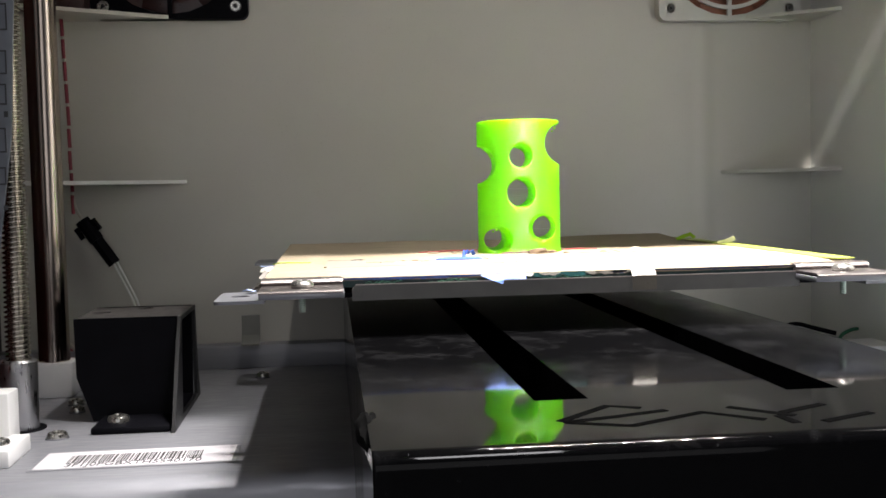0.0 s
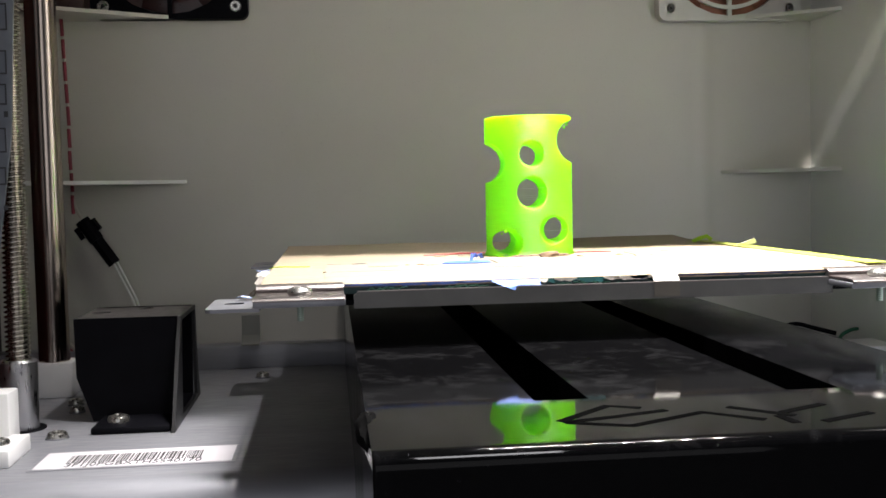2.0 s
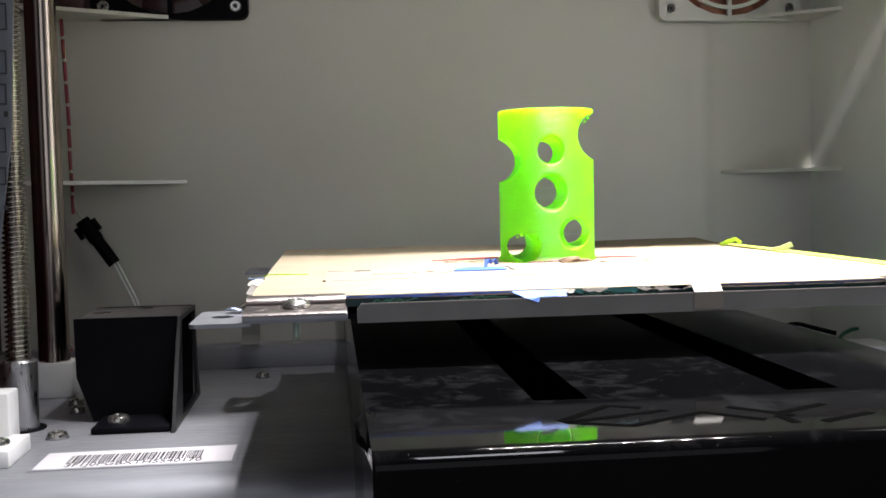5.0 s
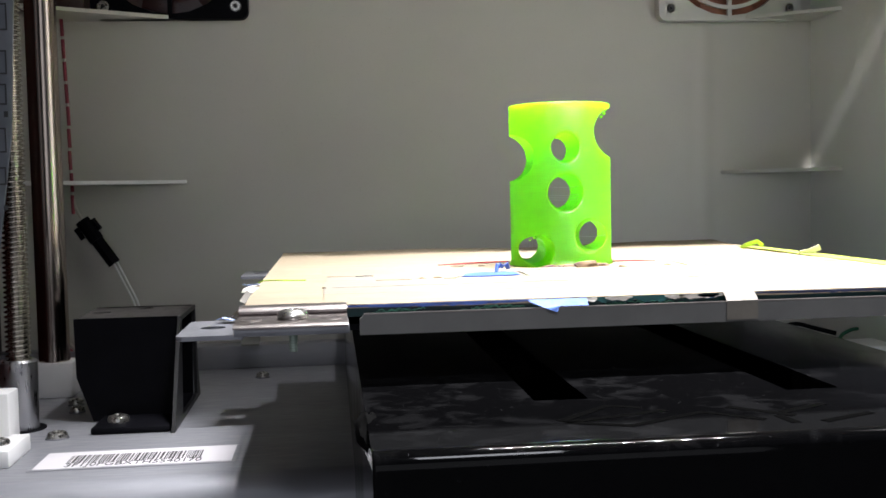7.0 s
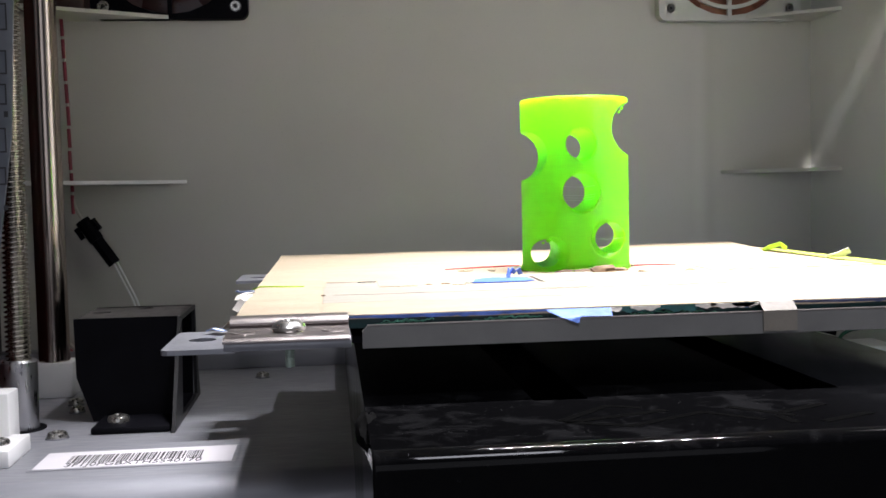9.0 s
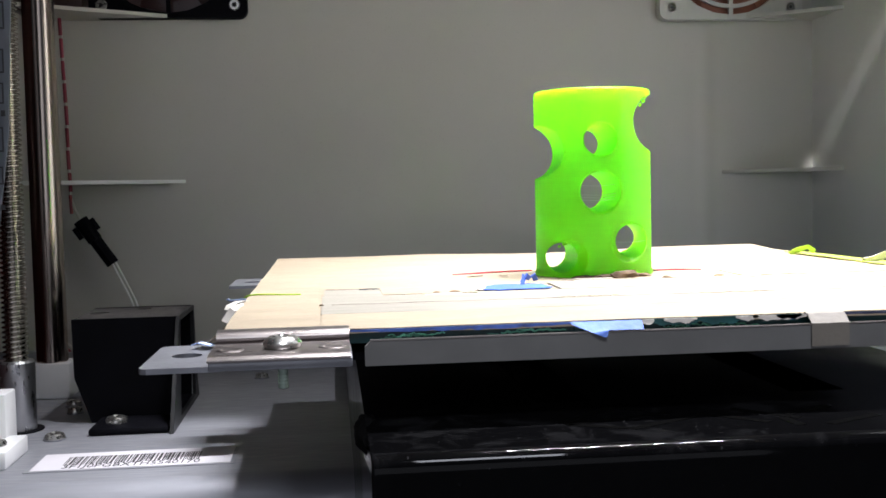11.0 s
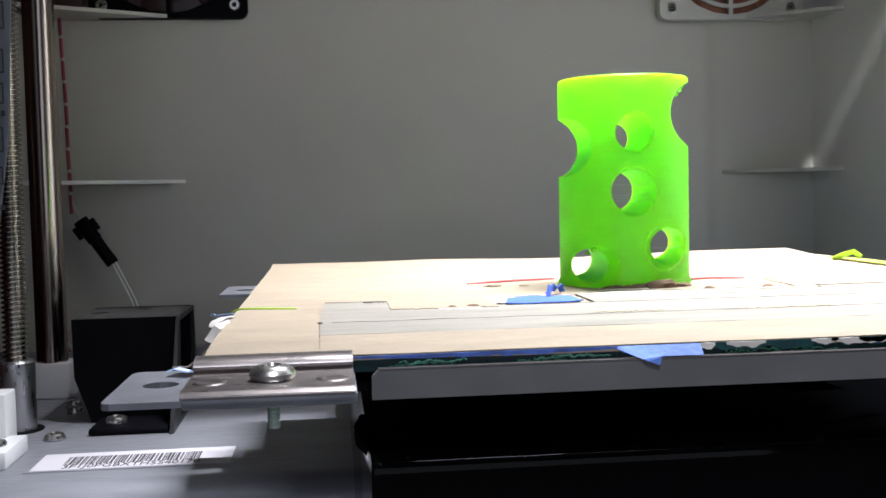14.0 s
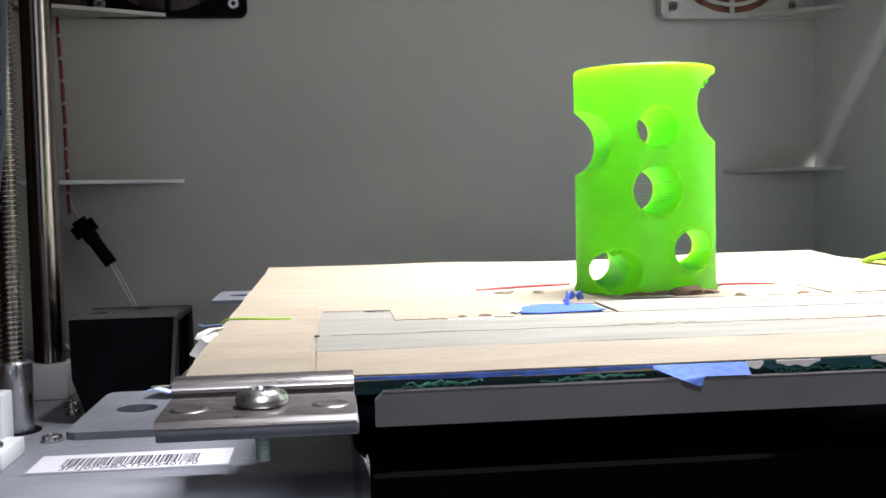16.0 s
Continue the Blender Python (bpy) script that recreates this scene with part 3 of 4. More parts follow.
def swiss_cylinder():
    n = 128
    prof = [(R + 0.0007, 0.0), (R + 0.0006, 0.0008), (R, 0.0022), (R, H - 0.0004), (R - 0.0004, H)]
    me = bpy.data.meshes.new("t")
    bm = lathe(prof, (0, 0, 0), n)
    bmesh.ops.recalc_face_normals(bm, faces=bm.faces)
    bm.to_mesh(me)
    bm.free()
    body = new("t", me)
    u, a = Vector((math.cos(radians(5.5)), -math.sin(radians(5.5)), 0)), Vector((math.sin(radians(5.5)), math.cos(radians(5.5)), 0))
    cutters = []
    for du, dz, r in ((-0.0002, 0.0321, 0.0074), (-0.0002, 0.0515, 0.0059), (0.0121, 0.0133, 0.0063), (-0.0141, 0.0074, 0.0057), (-0.0235, 0.0476, 0.0101), (0.0238, 0.0580, 0.0110)):
        c = u * du + Vector((0, 0, dz))
        bm = rod(c - a * 0.04, c + a * 0.04, r, 64)
        bmesh.ops.recalc_face_normals(bm, faces=bm.faces)
        cm = bpy.data.meshes.new("t")
        bm.to_mesh(cm)
        bm.free()
        k = new("t", cm)
        cutters.append(k)
        if r < 0.009:
            mouth = c - a * math.sqrt(R * R - du * du) - Vector((0, 0, 0.0002))
            bm = rod(mouth + a * 0.0016, mouth - a * 0.0045, r, 64, r + 0.0031)
            bmesh.ops.recalc_face_normals(bm, faces=bm.faces)
            flare = bpy.data.meshes.new("t")
            bm.to_mesh(flare)
            bm.free()
            cutters.append(new("t", flare))
            mod = body.modifiers.new("flare", "BOOLEAN")
            mod.operation, mod.solver, mod.object = "DIFFERENCE", "EXACT", cutters[-1]
        mod = body.modifiers.new("cut", "BOOLEAN")
        mod.operation, mod.solver, mod.object = "DIFFERENCE", "EXACT", k
    grain = body.modifiers.new("grain", "REMESH")
    grain.mode, grain.voxel_size = "VOXEL", 0.0004
    soft = body.modifiers.new("round", "SMOOTH")
    soft.factor, soft.iterations = 0.5, 5
    bpy.context.view_layer.update()
    done = bpy.data.meshes.new_from_object(body.evaluated_get(bpy.context.evaluated_depsgraph_get()))
    for o in cutters + [body]:
        bpy.data.objects.remove(o)
    done.name = "printed_cylinder"
    done.materials.clear()
    done.materials.append(LIMEPLASTIC)
    done.shade_smooth()
    return done


printed = tagged(new("printed_cylinder", swiss_cylinder()), "translucent lime green printed cylinder pierced by round holes", "printed part")
printed.location = CYL


# ---- unseen lamp bar over the platform, added to cut light off the rear ----
housing = thing("led_lamp_bar", (LAMP[0], LAMP[1], LAMP[2] + 0.004), "unseen white lamp bar with a black lip added to block light", "lamp")
part("tray", box(-0.135, 0.135, -0.016, 0.020, 0.0, 0.008, 0.001), WHITE, housing)
part("rear_lip", box(-0.112, 0.17, 0.0205, 0.0230, -0.081, 0.008), BLACK, housing, "black lip added to cut light off the rear")
for x in (-0.07, 0.07):
    part("hanger", rod((x, 0, 0.008), (x, 0, ZT - LAMP[2] - 0.004), 0.003, 12), GREYSTEEL, housing)


# ---- tape, tears and scraps on the platform ----
def ragged(x0, x1, y0, y1, z, mat, name, label="", amp=0.0012, thick=0.0002, seed=1, n=26, edges="ns"):
    """A flat strip of tape with torn edges."""
    rnd = random.Random(seed)
    lo = [(x0 + (x1 - x0) * k / n, y0 + (rnd.uniform(-amp, amp) if "s" in edges else 0)) for k in range(n + 1)]
    hi = [(x0 + (x1 - x0) * k / n, y1 + (rnd.uniform(-amp, amp) if "n" in edges else 0)) for k in range(n, -1, -1)]
    return bp(name, sagging(prism(lo + hi, z, z + thick)), mat, label, smooth=False)


ZP = -0.0331
ragged(-0.0028, 0.2262, 0.4271, 0.4504, ZP, PAPER, "tape_strip", amp=0.0003, seed=2)
ragged(-0.0030, 0.2262, 0.4508, 0.4740, ZP, PALE, "tape_strip", "pale worn strip of masking tape", amp=0.0005, seed=12)
ragged(-0.0030, 0.2262, 0.4744, 0.5010, ZP, PALE, "tape_strip", "pale worn strip of masking tape", amp=0.0005, seed=3)
ragged(-0.0024, 0.0165, 0.5010, 0.5228, ZP, PALE, "tape_strip", "pale worn strip of masking tape", amp=0.0006, seed=4)
ragged(0.0165, 0.0470, 0.4985, 0.5240, ZP + 0.0002, PAPER, "tape_patch", amp=0.0009, seed=5)
ragged(0.0760, 0.2262, 0.5010, 0.5290, ZP, PALE, "tape_strip", "pale worn strip of masking tape", amp=0.0012, seed=6, n=60)
ragged(0.0410, 0.0560, 0.5080, 0.5240, ZP + 0.0001, TEAR, "tape_patch", "torn white tape layer", amp=0.0018, seed=7)
ragged(-0.0265, -0.0040, 0.4506, 0.7080, ZP - 0.0001, PAPER, "tape_strip", amp=0.0003, seed=8)
ragged(-0.0265, -0.0040, 0.4271, 0.4506, ZP - 0.0001, PAPER, "tape_strip", amp=0.0003, seed=18)
ragged(0.1500, 0.2262, 0.5320, 0.5560, ZP, PAPER, "tape_strip", amp=0.0010, seed=9)
for k, (x, y, w, d, mat) in enumerate(((0.0300, 0.4960, 0.0120, 0.0050, TEAR), (0.0560, 0.5250, 0.0160, 0.0040, PAPER), (0.0850, 0.5200, 0.0180, 0.0070, TEAR), (0.1120, 0.5150, 0.0150, 0.0050, PAPER), (0.1350, 0.5230, 0.0200, 0.0060, PAPER),
                                         (0.1600, 0.5050, 0.0140, 0.0060, TEAR), (0.0120, 0.5190, 0.0070, 0.0035, PAPER), (0.0700, 0.4760, 0.0180, 0.0030, PAPER), (0.1100, 0.4735, 0.0240, 0.0030, PAPER), (0.0880, 0.5330, 0.0140, 0.0040, PALE))):
    ragged(x, x + w, y, y + d, ZP + 0.00018 + 0.00001 * k, mat, "tape_flake", "torn flake of tape", amp=0.0013, seed=20 + k, n=18, thick=0.0001)
bp("blue_patch", prism([(0.0500, 0.5040), (0.0560, 0.5020), (0.0690, 0.5035), (0.0735, 0.5060), (0.0725, 0.5200), (0.0600, 0.5225), (0.0530, 0.5190)], ZP + 0.0002, ZP + 0.0005), BLUE, "bright blue tape showing through a tear", smooth=False)


def crumb(name, centre, size, mat, seed, label=""):
    """A small crumpled scrap."""
    bm = bmesh.new()
    bmesh.ops.create_icosphere(bm, subdivisions=2, radius=1)
    for v in bm.verts:
        k = 1 + 0.45 * noise.noise(v.co * 1.7 + Vector((seed * 3.1, 0, 0)))
        v.co = Vector((v.co.x * size[0] * k, v.co.y * size[1] * k, max(-0.2, v.co.z) * size[2] * k)) + Vector(centre)
    return bp(name, bm, mat, label)


def curl(name, points, width, mat, label="", thick=0.0003, lie=(0.3, 0.9, 0.35)):
    """A narrow strip of tape that rises and twists along the points."""
    bm = bmesh.new()
    pts = [Vector(p) for p in points]
    rows = []
    for i, p in enumerate(pts):
        t = (pts[min(i + 1, len(pts) - 1)] - pts[max(i - 1, 0)]).normalized()
        side = t.cross(Vector(lie)).normalized() * width / 2
        up = t.cross(side).normalized() * thick
        rows.append([bm.verts.new(p + a) for a in (side, -side, -side + up, side + up)])
    for a, b in zip(rows, rows[1:]):
        for k in range(4):
            bm.faces.new((a[k], a[(k + 1) % 4], b[(k + 1) % 4], b[k]))
    bm.faces.new(rows[0])
    bm.faces.new(rows[-1])
    return bp(name, bm, mat, label)


curl("blue_scrap", [(0.0660, 0.522, -0.0325), (0.0680, 0.525, -0.0300), (0.0695, 0.527, -0.0312), (0.0712, 0.528, -0.0300), (0.0725, 0.530, -0.0322)], 0.0019, BLUE, "curled scrap of blue tape")
curl("blue_scrap", [(0.0655, 0.518, -0.0328), (0.0662, 0.520, -0.0296), (0.0672, 0.522, -0.0310)], 0.0014, BLUE, "curled scrap of blue tape")
for k, (x, y, sx, sy, sz, m) in enumerate(((0.100, 0.5415, 0.0050, 0.0016, 0.0010, BROWN), (0.108, 0.5410, 0.0065, 0.0018, 0.0022, BROWN), (0.115, 0.5428, 0.0040, 0.0016, 0.0012, BROWN), (0.093, 0.5420, 0.0045, 0.0014, 0.0008, BROWN),
                                          (0.040, 0.5010, 0.0020, 0.0010, 0.0007, BROWN), (0.034, 0.5005, 0.0014, 0.0008, 0.0006, BROWN), (0.013, 0.5200, 0.0035, 0.0009, 0.0005, INK), (-0.0031, 0.4735, 0.0007, 0.0007, 0.0005, BROWN),
                                          (0.055, 0.5620, 0.0030, 0.0012, 0.0008, PAPER), (0.066, 0.5600, 0.0018, 0.0010, 0.0007, PAPER), (0.121, 0.5310, 0.0022, 0.0010, 0.0007, BROWN), (0.141, 0.5310, 0.0026, 0.0011, 0.0008, BROWN),
                                          (0.126, 0.5640, 0.0020, 0.0014, 0.0010, BROWN), (0.165, 0.5560, 0.0025, 0.0010, 0.0007, TEAR), (0.183, 0.5260, 0.0032, 0.0010, 0.0006, TEAR))):
    crumb("residue", (x, y, ZP + 0.0002), (sx, sy, sz), m, k + 1)
for k, (a, b) in enumerate((((0.048, 0.5746), (0.082, 0.5860)), ((0.127, 0.5680), (0.146, 0.5640)))):
    bp("red_streak", tube([(a[0], a[1], ZP), ((a[0] + b[0]) / 2, (a[1] + b[1]) / 2 + 0.001, ZP + 0.0002), (b[0], b[1], ZP)], 0.0004), STREAK, "thin red streak")
for k in range(5):
    rnd = random.Random(40 + k)
    y, x = (0.4742, 0.5012, 0.5240, 0.5300, 0.5570)[k], (0.0, 0.06, -0.002, 0.08, 0.15)[k]
    bp("tape_seam", tube([(x + (0.224 - x) * j / 36, y + rnd.uniform(-0.0007, 0.0007) - 0.0015 * j / 36, ZP + 0.00020) for j in range(37)], 0.00010, 5), SEAM, "thin dark seam")


def hanging(x0, x1, depth, mat, seed, label, tip=None):
    """A torn piece of tape hanging over the front edge."""
    rnd = random.Random(seed)
    n = 30
    low = []
    for k in range(n + 1):
        x = x0 + (x1 - x0) * k / n
        d = depth * (0.60 + 0.45 * noise.noise((x * 420, seed * 7.3, 0)) + 0.12 * rnd.random()) * min(1, 0.25 + 3 * min(k, n - k) / n)
        if tip is not None:
            d = depth * (0.06 + 0.94 * (x - x0) / (tip - x0) if x < tip else max(1 - (x - tip) / 0.0012, 0.46 + 0.06 * rnd.random()))
        low.append((x, -0.0346 - d))
    out = [(x1, -0.0343), (x0, -0.0343)]
    face = 0.4263 if mat is GLASS else 0.4258
    bm = slab(low + out, "y", face, face + 0.0003)
    for v in bm.verts:
        v.co.y -= (0.0030 if depth > 0.003 else 0.0010 if depth > 0.0015 else 0.0) * min(1, max(0, (-0.0345 - v.co.z) / 0.0025))
    return bp("torn_tape", bm, mat, label, smooth=False)


hanging(0.0610, 0.0796, 0.0037, MIDBLUE, 1, "torn blue tape hanging over the front edge", 0.0696)
hanging(0.0786, 0.0830, 0.0016, TEAR, 2, "torn white tape at the front edge")
hanging(0.0856, 0.0945, 0.0012, TEAR, 3, "torn white tape at the front edge")
hanging(0.1050, 0.1112, 0.0013, TEAR, 4, "torn white tape at the front edge")
hanging(0.1095, 0.1246, 0.0015, TEAR, 13, "torn white tape at the front edge")
hanging(0.0815, 0.0960, 0.0022, GLASS, 9, "dark green torn edge of the board")
hanging(0.0940, 0.1100, 0.0021, GLASS, 10, "dark green torn edge of the board")
hanging(0.1150, 0.1235, 0.0017, GLASS, 11, "dark green torn edge of the board")
hanging(0.1160, 0.1228, 0.0014, MIDBLUE, 5, "torn blue tape at the front edge")
bp("tape_fold", slab([(0.4275, -0.0342), (0.4256, -0.0345), (0.4231, -0.0366), (0.4231, -0.0425), (0.4229, -0.0425), (0.4229, -0.0365), (0.4255, -0.0342), (0.4275, -0.0339)], "x", 0.1243, 0.1346), THINTAPE, "thin tan tape folded over the front edge and lip", smooth=False)
hanging(0.0045, 0.0615, 0.0009, NAVY, 7, "thin blue tape line along the front edge")
hanging(0.1346, 0.1955, 0.0008, DARKNAVY, 8, "thin dark blue tape line along the front edge")

for k, (x0, x1) in enumerate(((0.0120, 0.0200), (0.0140, 0.0255), (0.0180, 0.0285), (0.0395, 0.0500), (0.0430, 0.0570), (0.0470, 0.0600), (0.0860, 0.0930), (0.0880, 0.1020), (0.0960, 0.1060), (0.1010, 0.1120))):
    rnd = random.Random(70 + k)
    bp("frayed_fibre", tube([(x0 + (x1 - x0) * j / 16, 0.4276 - rnd.uniform(0, 0.0006), -0.0364 + 0.0003 * (k % 3 - 1) + rnd.uniform(-0.0004, 0.0004)) for j in range(17)], 0.00020, 5), FIBRE, "pale green frayed fibre on the board's edge")

edge = random.Random(31)
LIMEBAND = [(0.2195 + edge.uniform(-0.0006, 0.0006) - 0.0020 * k / 12, 0.648 - 0.0178 * k) for k in range(13)] + [(0.2272, 0.434), (0.2276, 0.500), (0.2274, 0.570), (0.2262, 0.640), (0.2190, 0.650)]
bp("lime_strip", prism(LIMEBAND, ZP + 0.0002, ZP + 0.0006), PALELIME, "flattened pale lime plastic along the platform's edge", smooth=False)
curl("lime_scrap", [(0.2170, 0.640, ZP), (0.2200, 0.637, ZP + 0.002), (0.2240, 0.635, ZP + 0.0034), (0.2262, 0.633, ZP + 0.001)], 0.0024, LIME, "curled lime scrap")
curl("white_scrap", [(0.2190, 0.575, ZP + 0.0004), (0.2230, 0.573, ZP + 0.0014), (0.2275, 0.571, ZP + 0.0036)], 0.0030, TEAR, "upturned white tape scrap")
bp("lime_thread", tube([(-0.0300, 0.5200, ZP - 0.002), (-0.0260, 0.5140, ZP + 0.0003), (-0.0140, 0.5110, ZP + 0.0003), (-0.0100, 0.5105, ZP + 0.0003)], 0.0003, 6), LIME, "thin lime filament thread")
curl("white_scrap", [(-0.0266, 0.4990, ZP), (-0.0295, 0.4985, ZP - 0.0002), (-0.0318, 0.4970, ZP - 0.0012), (-0.0330, 0.4965, ZP - 0.0026)], 0.0060, TEAR, "torn white tape hanging from the platform's side", lie=(0.1, 0.1, 1))
curl("white_scrap", [(-0.0266, 0.4860, ZP), (-0.0300, 0.4850, ZP - 0.0012), (-0.0312, 0.4845, ZP - 0.0036), (-0.0322, 0.4840, ZP - 0.0050)], 0.0040, TEAR, "torn white tape hanging from the platform's side", lie=(0.1, -0.2, 1))
curl("blue_scrap", [(-0.0280, 0.5100, ZP - 0.0005), (-0.0330, 0.5110, ZP - 0.0010), (-0.0340, 0.5105, ZP - 0.0004)], 0.0018, PALEBLUE, "torn pale blue tape end", lie=(0, 0.3, 1))
curl("tan_scrap", [(-0.0270, 0.4560, ZP - 0.0005), (-0.0295, 0.4560, ZP - 0.0040), (-0.0330, 0.4580, ZP - 0.0070), (-0.0370, 0.4600, ZP - 0.0072)], 0.0040, PAPER, "torn tan tape on the ear", lie=(0.3, 0, 1))
curl("blue_scrap", [(-0.0330, 0.4540, -0.0406), (-0.0365, 0.4560, -0.0400), (-0.0385, 0.4565, -0.0406)], 0.0022, PALEBLUE, "torn pale blue tape end", lie=(0, 0, 1))

# fine plastic hairs across the holes of the cylinder
for k, (z, dx) in enumerate(((0.0310, 0), (0.0300, 0), (0.0345, 0), (0.0128, 0.0115), (0.0290, 0))):
    part("plastic_hair", tube([(-0.0075 + dx, -0.012, z), (dx, -0.0125, z - 0.0003), (0.0065 + dx, -0.012, z + 0.0003)], 0.00008, 5), WHITE, printed, "fine stray plastic hair")

for k, (x, y, z, r) in enumerate(((0.0196, -0.004, 0.0668, 0.0007), (0.0183, -0.004, 0.0652, 0.0006), (0.0205, -0.003, 0.0683, 0.0006), (-0.0150, -0.0160, 0.0128, 0.0009), (-0.0168, -0.0145, 0.0117, 0.0006), (-0.0205, -0.0075, 0.0574, 0.0007))):
    bm = bmesh.new()
    bmesh.ops.create_icosphere(bm, subdivisions=2, radius=r)
    for v in bm.verts:
        v.co = v.co * (1 + 0.35 * noise.noise(v.co * 1500 + Vector((k * 5.0, 0, 0)))) + Vector((x, y, z))
    part("plastic_blob", bm, LIMEPLASTIC, printed)

# ---- fans on the back panel ----
def ring(cx, cz, r0, r1, y0, y1, n=64):
    bm = bmesh.new()
    vs = [[bm.verts.new((cx + r * math.cos(2 * math.pi * k / n), y, cz + r * math.sin(2 * math.pi * k / n))) for k in range(n)] for r, y in ((r0, y1), (r0, y0), (r1, y0), (r1, y1))]
    for a in range(4):
        p, q = vs[a], vs[(a + 1) % 4]
        for k in range(n):
            bm.faces.new((p[k], p[(k + 1) % n], q[(k + 1) % n], q[k]))
    return bm


def frame_plate(half, r, y0, y1, corner=0.006):
    """A square plate with rounded corners and a round opening, facing the camera."""
    pts = []
    for sx, sz, a0 in ((1, 1, 0), (-1, 1, 90), (-1, -1, 180), (1, -1, 270)):
        for k in range(5):
            a = radians(a0 + 22.5 * k)
            pts.append((sx * (half - corner) + corner * math.cos(a), sz * (half - corner) + corner * math.sin(a)))
    bm = holed(pts, [(0, 0, r)], y0, y1)
    for v in bm.verts:
        x, z, y = v.co
        v.co = (x, y, z)
    return bm


def fan(at, frame_mat, hub_mat, blade_mat, guard_mat, label, rings):
    f = thing("exhaust_fan", at, label, "fan", "fans on the back panel")
    frame_part = part("frame", frame_plate(0.0555, 0.0520, -0.010, -0.001), frame_mat, f)
    part("rim", frame_plate(0.0557, 0.0535, -0.0116, -0.0100), frame_mat, frame_part) if frame_mat is not BLACK else None
    part("backing", rod((0, -0.0015, 0), (0, -0.0005, 0), 0.0525, 48), blade_mat, f)
    hub = part("hub", rod((0, -0.0040, 0), (0, -0.0016, 0), 0.018, 40), hub_mat, f)
    for k in range(7):
        a = 2 * math.pi * k / 7
        bm = box(0.017, 0.050, -0.0038, -0.0022, -0.010, 0.010, 0.0004)
        bmesh.ops.rotate(bm, verts=bm.verts, cent=(0, 0, 0), matrix=Matrix.Rotation(a, 3, "Y") @ Matrix.Rotation(radians(3), 3, "X"))
        part("blade", bm, blade_mat, hub)
    for r in rings:
        part("guard_ring", ring(0, 0, r - 0.0014, r + 0.0014, -0.0105, -0.0075), guard_mat, frame_part)
    for k in range(8):
        a = 2 * math.pi * k / 8 + math.pi / 2
        bm = box(0.012, 0.0525, -0.0103, -0.0080, -0.0016, 0.0016)
        bmesh.ops.rotate(bm, verts=bm.verts, cent=(0, 0, 0), matrix=Matrix.Rotation(a, 3, "Y"))
        part("spoke", bm, guard_mat, frame_part, smooth=False)
    for sx in (-1, 1):
        for sz in (-1, 1):
            bm = lathe([(0.0042, 0), (0.0042, 0.0008), (0.0034, 0.0016), (0.0018, 0.0016), (0.0012, 0.0006)], (0, 0, 0), 20)
            bmesh.ops.rotate(bm, verts=bm.verts, cent=(0, 0, 0), matrix=Matrix.Rotation(radians(90), 3, "X"))
            bmesh.ops.translate(bm, verts=bm.verts, vec=(sx * 0.0465, -0.0100, sz * 0.0465))
            screw = part("screw", bm, frame_mat if frame_mat is not BLACK else SCREW, frame_part)
            part("recess", rod((sx * 0.0465, -0.0118, sz * 0.0465), (sx * 0.0465, -0.0100, sz * 0.0465), 0.0013, 12), INK, screw, "dark screw recess")
    return f


fan((0.3060, YB, 0.1810), FANWHITE, COPPER, COPPER, FANWHITE, "white exhaust fan guard with copper-coloured blades behind", (0.0455, 0.0375, 0.0295, 0.0215))
fan((-0.1105, YB, 0.1840), BLACK, DARKFAN, DARKFAN, BLACK, "black square exhaust fan with dark brown blades", (0.0400,))

# ---- cables and connectors ----
cable = thing("red_white_cable", (-0.184, 0.775, 0.06), "thin red and white striped cable down the corner", "cable")
part("white_core", b_local(tube([(-0.1865, 0.778, 0.15), (-0.1863, 0.776, 0.130), (-0.1842, 0.775, 0.070), (-0.1837, 0.775, 0.006), (-0.1776, 0.774, -0.0136)], 0.0011), cable.location), TEAR, cable)
for k in range(9):
    z = 0.130 - 0.0158 * k
    x = -0.1863 + 0.0021 * min(1, k / 4) + (0.0006 if k > 6 else 0)
    part("red_band", b_local(rod((x, 0.7747, z), (x + 0.0005, 0.7742, z - 0.0135), 0.0013, 10), cable.location), RED, cable, "red insulation")
plug = thing("black_plug", (-0.166, 0.772, -0.030), "black plastic plug connector hanging on a cable", "connector")
part("housing", b_local(rod((-0.1765, 0.770, -0.0145), (-0.1665, 0.770, -0.0290), 0.0053, 10), plug.location), BLACK, plug)
part("tail", b_local(rod((-0.1672, 0.770, -0.0280), (-0.1550, 0.770, -0.0460), 0.0046, 8), plug.location), BLACK, plug)
for q in ((-0.1810, -0.0205), (-0.1690, -0.0135)):
    part("latch", b_local(rod((q[0], 0.770, q[1]), (q[0] + 0.005, 0.770, q[1] - 0.0075), 0.0018, 8), plug.location), BLACK, plug)
for dx in (0.0, 0.0028):
    part("clear_wire", b_local(tube([(-0.1560 + dx, 0.770, -0.0450), (-0.1490 + dx, 0.770, -0.0600), (-0.1423 + dx, 0.772, -0.0768), (-0.140 + dx, 0.774, -0.095)], 0.0008), plug.location), GUSSET, plug, "pale insulated wire")
bundle = thing("wire_bundle", (-0.197, 0.775, -0.11), "red and green wires behind the guide rod's foot", "cable")
for k, (m, dz) in enumerate(((RED, 0), (GREENWIRE, -0.004), (TEAR, 0.004))):
    part("wire", b_local(tube([(-0.200, 0.772, -0.090 + dz), (-0.194, 0.770, -0.100 + dz), (-0.184, 0.770, -0.112 + dz)], 0.0012), bundle.location), m, bundle)

hook = thing("plastic_hook", (-0.065, 0.758, -0.105), "pale plastic hook clipped to the base plate's rear flange", "hook")
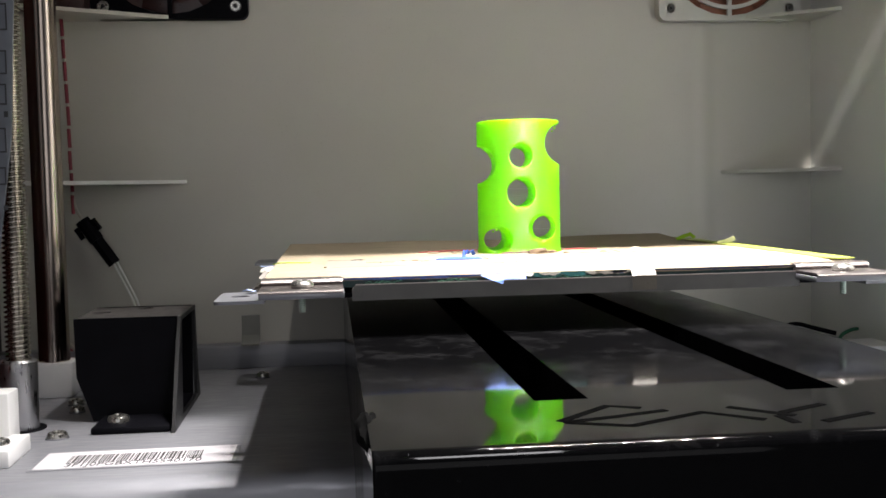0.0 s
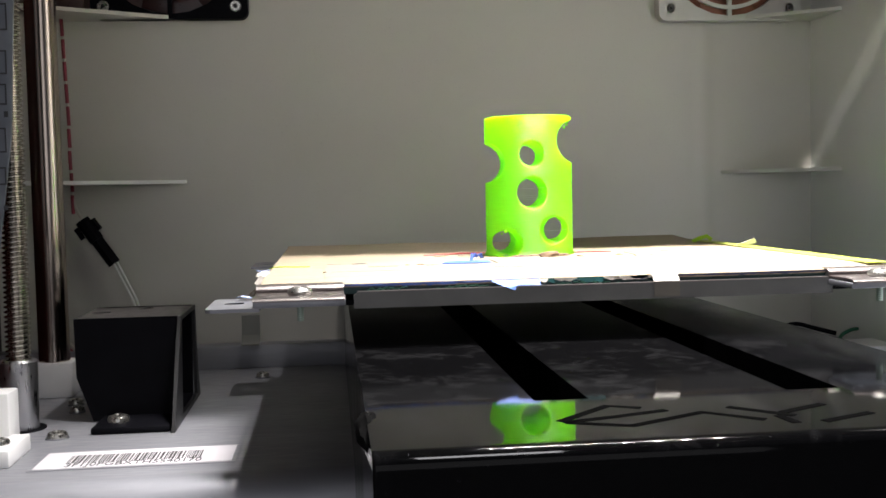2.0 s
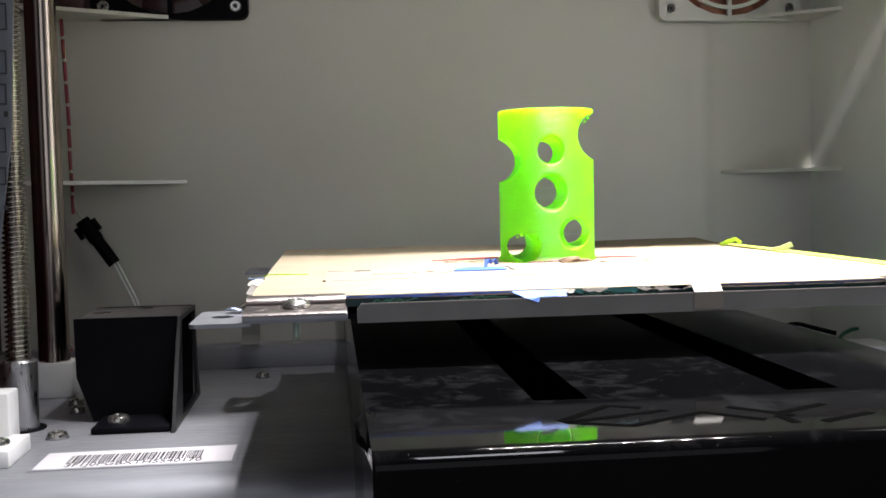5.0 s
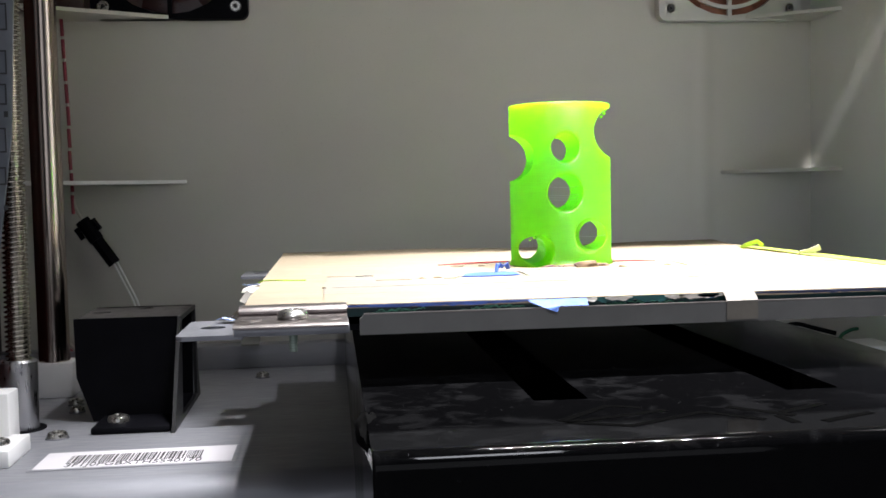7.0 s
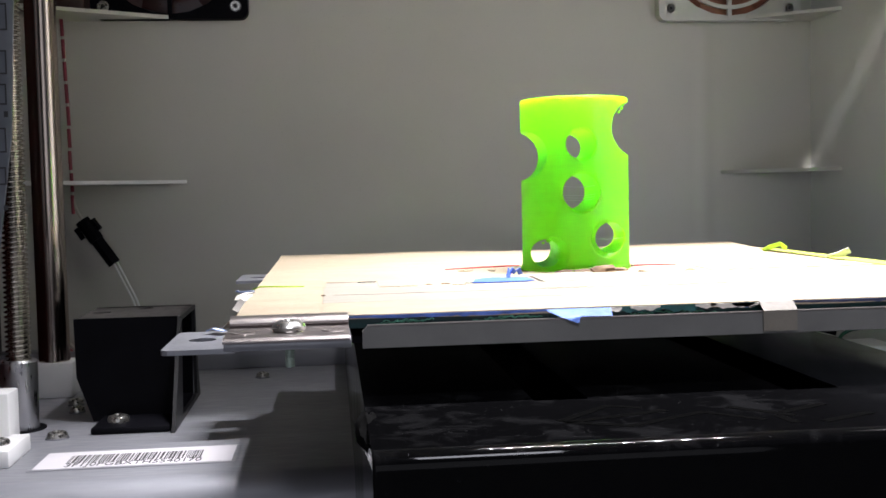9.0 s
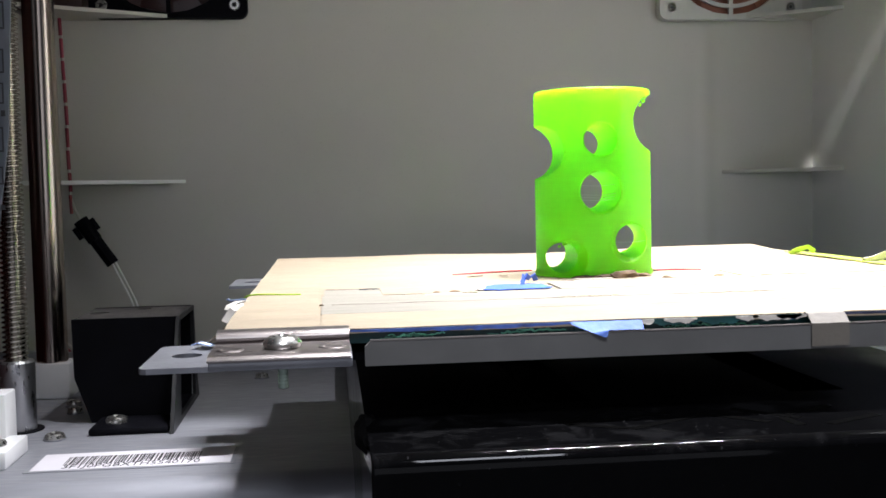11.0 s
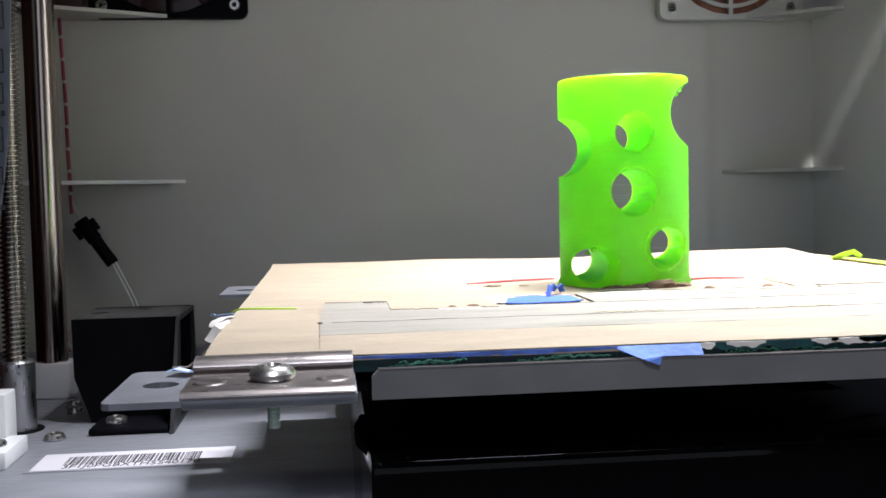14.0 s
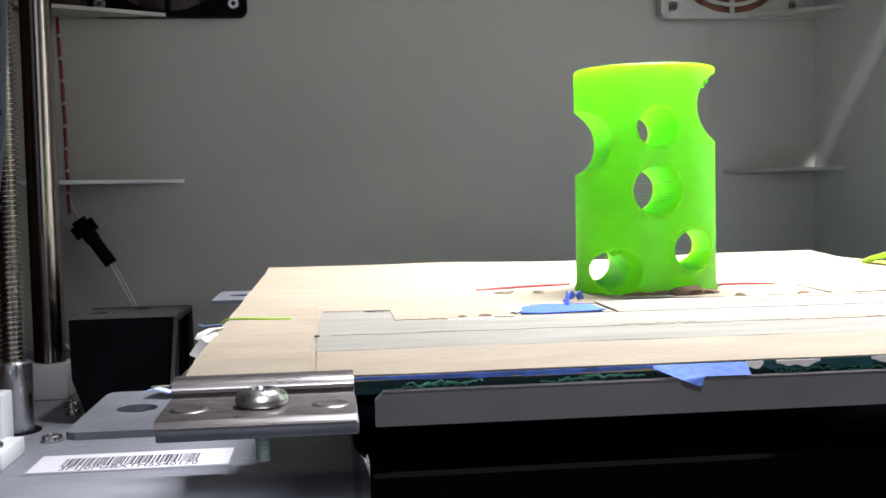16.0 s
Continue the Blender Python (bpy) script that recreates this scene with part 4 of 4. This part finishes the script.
part("strip", b_local(slab([(0.7658, -0.086), (0.7640, -0.086), (0.7636, -0.095), (0.7625, -0.100), (0.7580, -0.1040), (0.7530, -0.1055), (0.7530, -0.1066), (0.7590, -0.1054), (0.7640, -0.1015), (0.7656, -0.096)], "x", -0.066, -0.053), hook.location), FROSTED, hook)
for v in hook.children[0].data.vertices:
    v.co.x += 0.45 * min(0, v.co.z + 0.002)

wires = thing("loose_wires", (0.35, 0.73, -0.115), "loose dark and green wires beside the cover", "cable")
part("green_wire", b_local(tube([(0.348, 0.690, -0.112), (0.357, 0.70, -0.1070), (0.366, 0.705, -0.1045), (0.3735, 0.71, -0.1045)], 0.0013), wires.location), GREENWIRE, wires)
part("dark_wire", b_local(tube([(0.325, 0.73, -0.104), (0.335, 0.725, -0.1015), (0.345, 0.72, -0.1040), (0.360, 0.715, -0.108)], 0.0016), wires.location), BLACK, wires)
part("dark_wire", b_local(tube([(0.318, 0.72, -0.108), (0.332, 0.72, -0.1060), (0.350, 0.72, -0.110), (0.372, 0.715, -0.116)], 0.0020), wires.location), BLACK, wires)
rest = thing("white_block", (0.36, 0.68, -0.125), "small white plastic block on the base plate", "block")
part("body", b_local(box(0.352, 0.3745, 0.655, 0.690, -0.1249, -0.1085, 0.001), rest.location), WHITE, rest)

# punched shapes on the slanted arm
for k, (z, h) in enumerate(((0.0926, 0.0135), (0.0700, 0.0120), (0.0540, 0.0105), (0.0440, 0.0030), (0.0310, 0.0125), (0.0130, 0.0090), (-0.0030, 0.0025))):
    x = -0.1606 - 0.045 * (0.0926 - z)
    if h < 0.004:
        bm = box(x + 0.0010, x + 0.0030, 0.5492, 0.5498, z - h / 2, z + h / 2)
    else:
        w = 0.0034
        bm = slab([(x - w + 0.0022, z - h / 2), (x + 0.0022, z - h / 2), (x + 0.0022, z + h / 2), (x - w + 0.0022, z + h / 2), (x - w + 0.0022, z + h / 2 - 0.0008), (x + 0.0015, z + h / 2 - 0.0008), (x + 0.0015, z - h / 2 + 0.0008), (x - w + 0.0022, z - h / 2 + 0.0008)], "y", 0.5492, 0.5498)
    part("punched_shape", b_local(bm, arm.location), PUNCHED, arm, "dark punched cut-out", smooth=False)

def ribbon(line, w, z):
    """A flat shallow line of width w through the points."""
    pts = [Vector((x, y, 0)) for x, y in line]
    left, right = [], []
    for i, p in enumerate(pts):
        t = (pts[min(i + 1, len(pts) - 1)] - pts[max(i - 1, 0)]).normalized()
        n = Vector((-t.y, t.x, 0)) * w / 2
        left.append((p.x + n.x, p.y + n.y))
        right.append((p.x - n.x, p.y - n.y))
    return prism(left + right[::-1], z - 0.0005, z + 0.0001)


# flat dark lines laid on the cover
DARKLINE = material("matt_black_line", (0.0008, 0.0008, 0.0008), 0.9)
DARKLINE.node_tree.nodes["Principled BSDF"].inputs["Specular IOR Level"].default_value = 0.01
DARKLINES = (((0.0562, 0.2566), (0.0726, 0.2728), (0.0806, 0.2683)), ((0.0569, 0.2552), (0.0718, 0.2595), (0.0862, 0.2643)), ((0.0575, 0.2551), (0.0724, 0.2483), (0.0944, 0.2599), (0.1066, 0.2484)),
           ((0.1031, 0.2647), (0.1157, 0.2514)), ((0.1142, 0.2556), (0.1288, 0.2633)), ((0.1116, 0.2523), (0.1126, 0.2435)), ((0.1197, 0.2437), (0.1358, 0.2510)))
for line in DARKLINES:
    part("engraved_line", b_local(ribbon(line, 0.0026, CZ), cover.location), DARKLINE, cover, "flat dark line on the cover")


# ---- motion ----
SLIDE = (0, 0.0072, 0.0144, 0.0217, 0.0292, 0.0367, 0.0442, 0.0518, 0.0593), (0.0967, 0.1041, 0.1112, 0.1182, 0.1252, 0.1323), (0.1675, 0.1748, 0.1823, 0.1896, 0.1967, 0.2035, 0.2104, 0.2170, 0.2230, 0.2260)


def motions():
    rows = [(s + 0.5 * k, d) for s, part_of in zip((0, 6.5, 11.5), SLIDE) for k, d in enumerate(part_of)]
    for ob, o in ((bed, BED), (printed, CYL)):
        walk(ob, [(t, pose(o.x, o.y - d, o.z)) for t, d in rows])


motions()
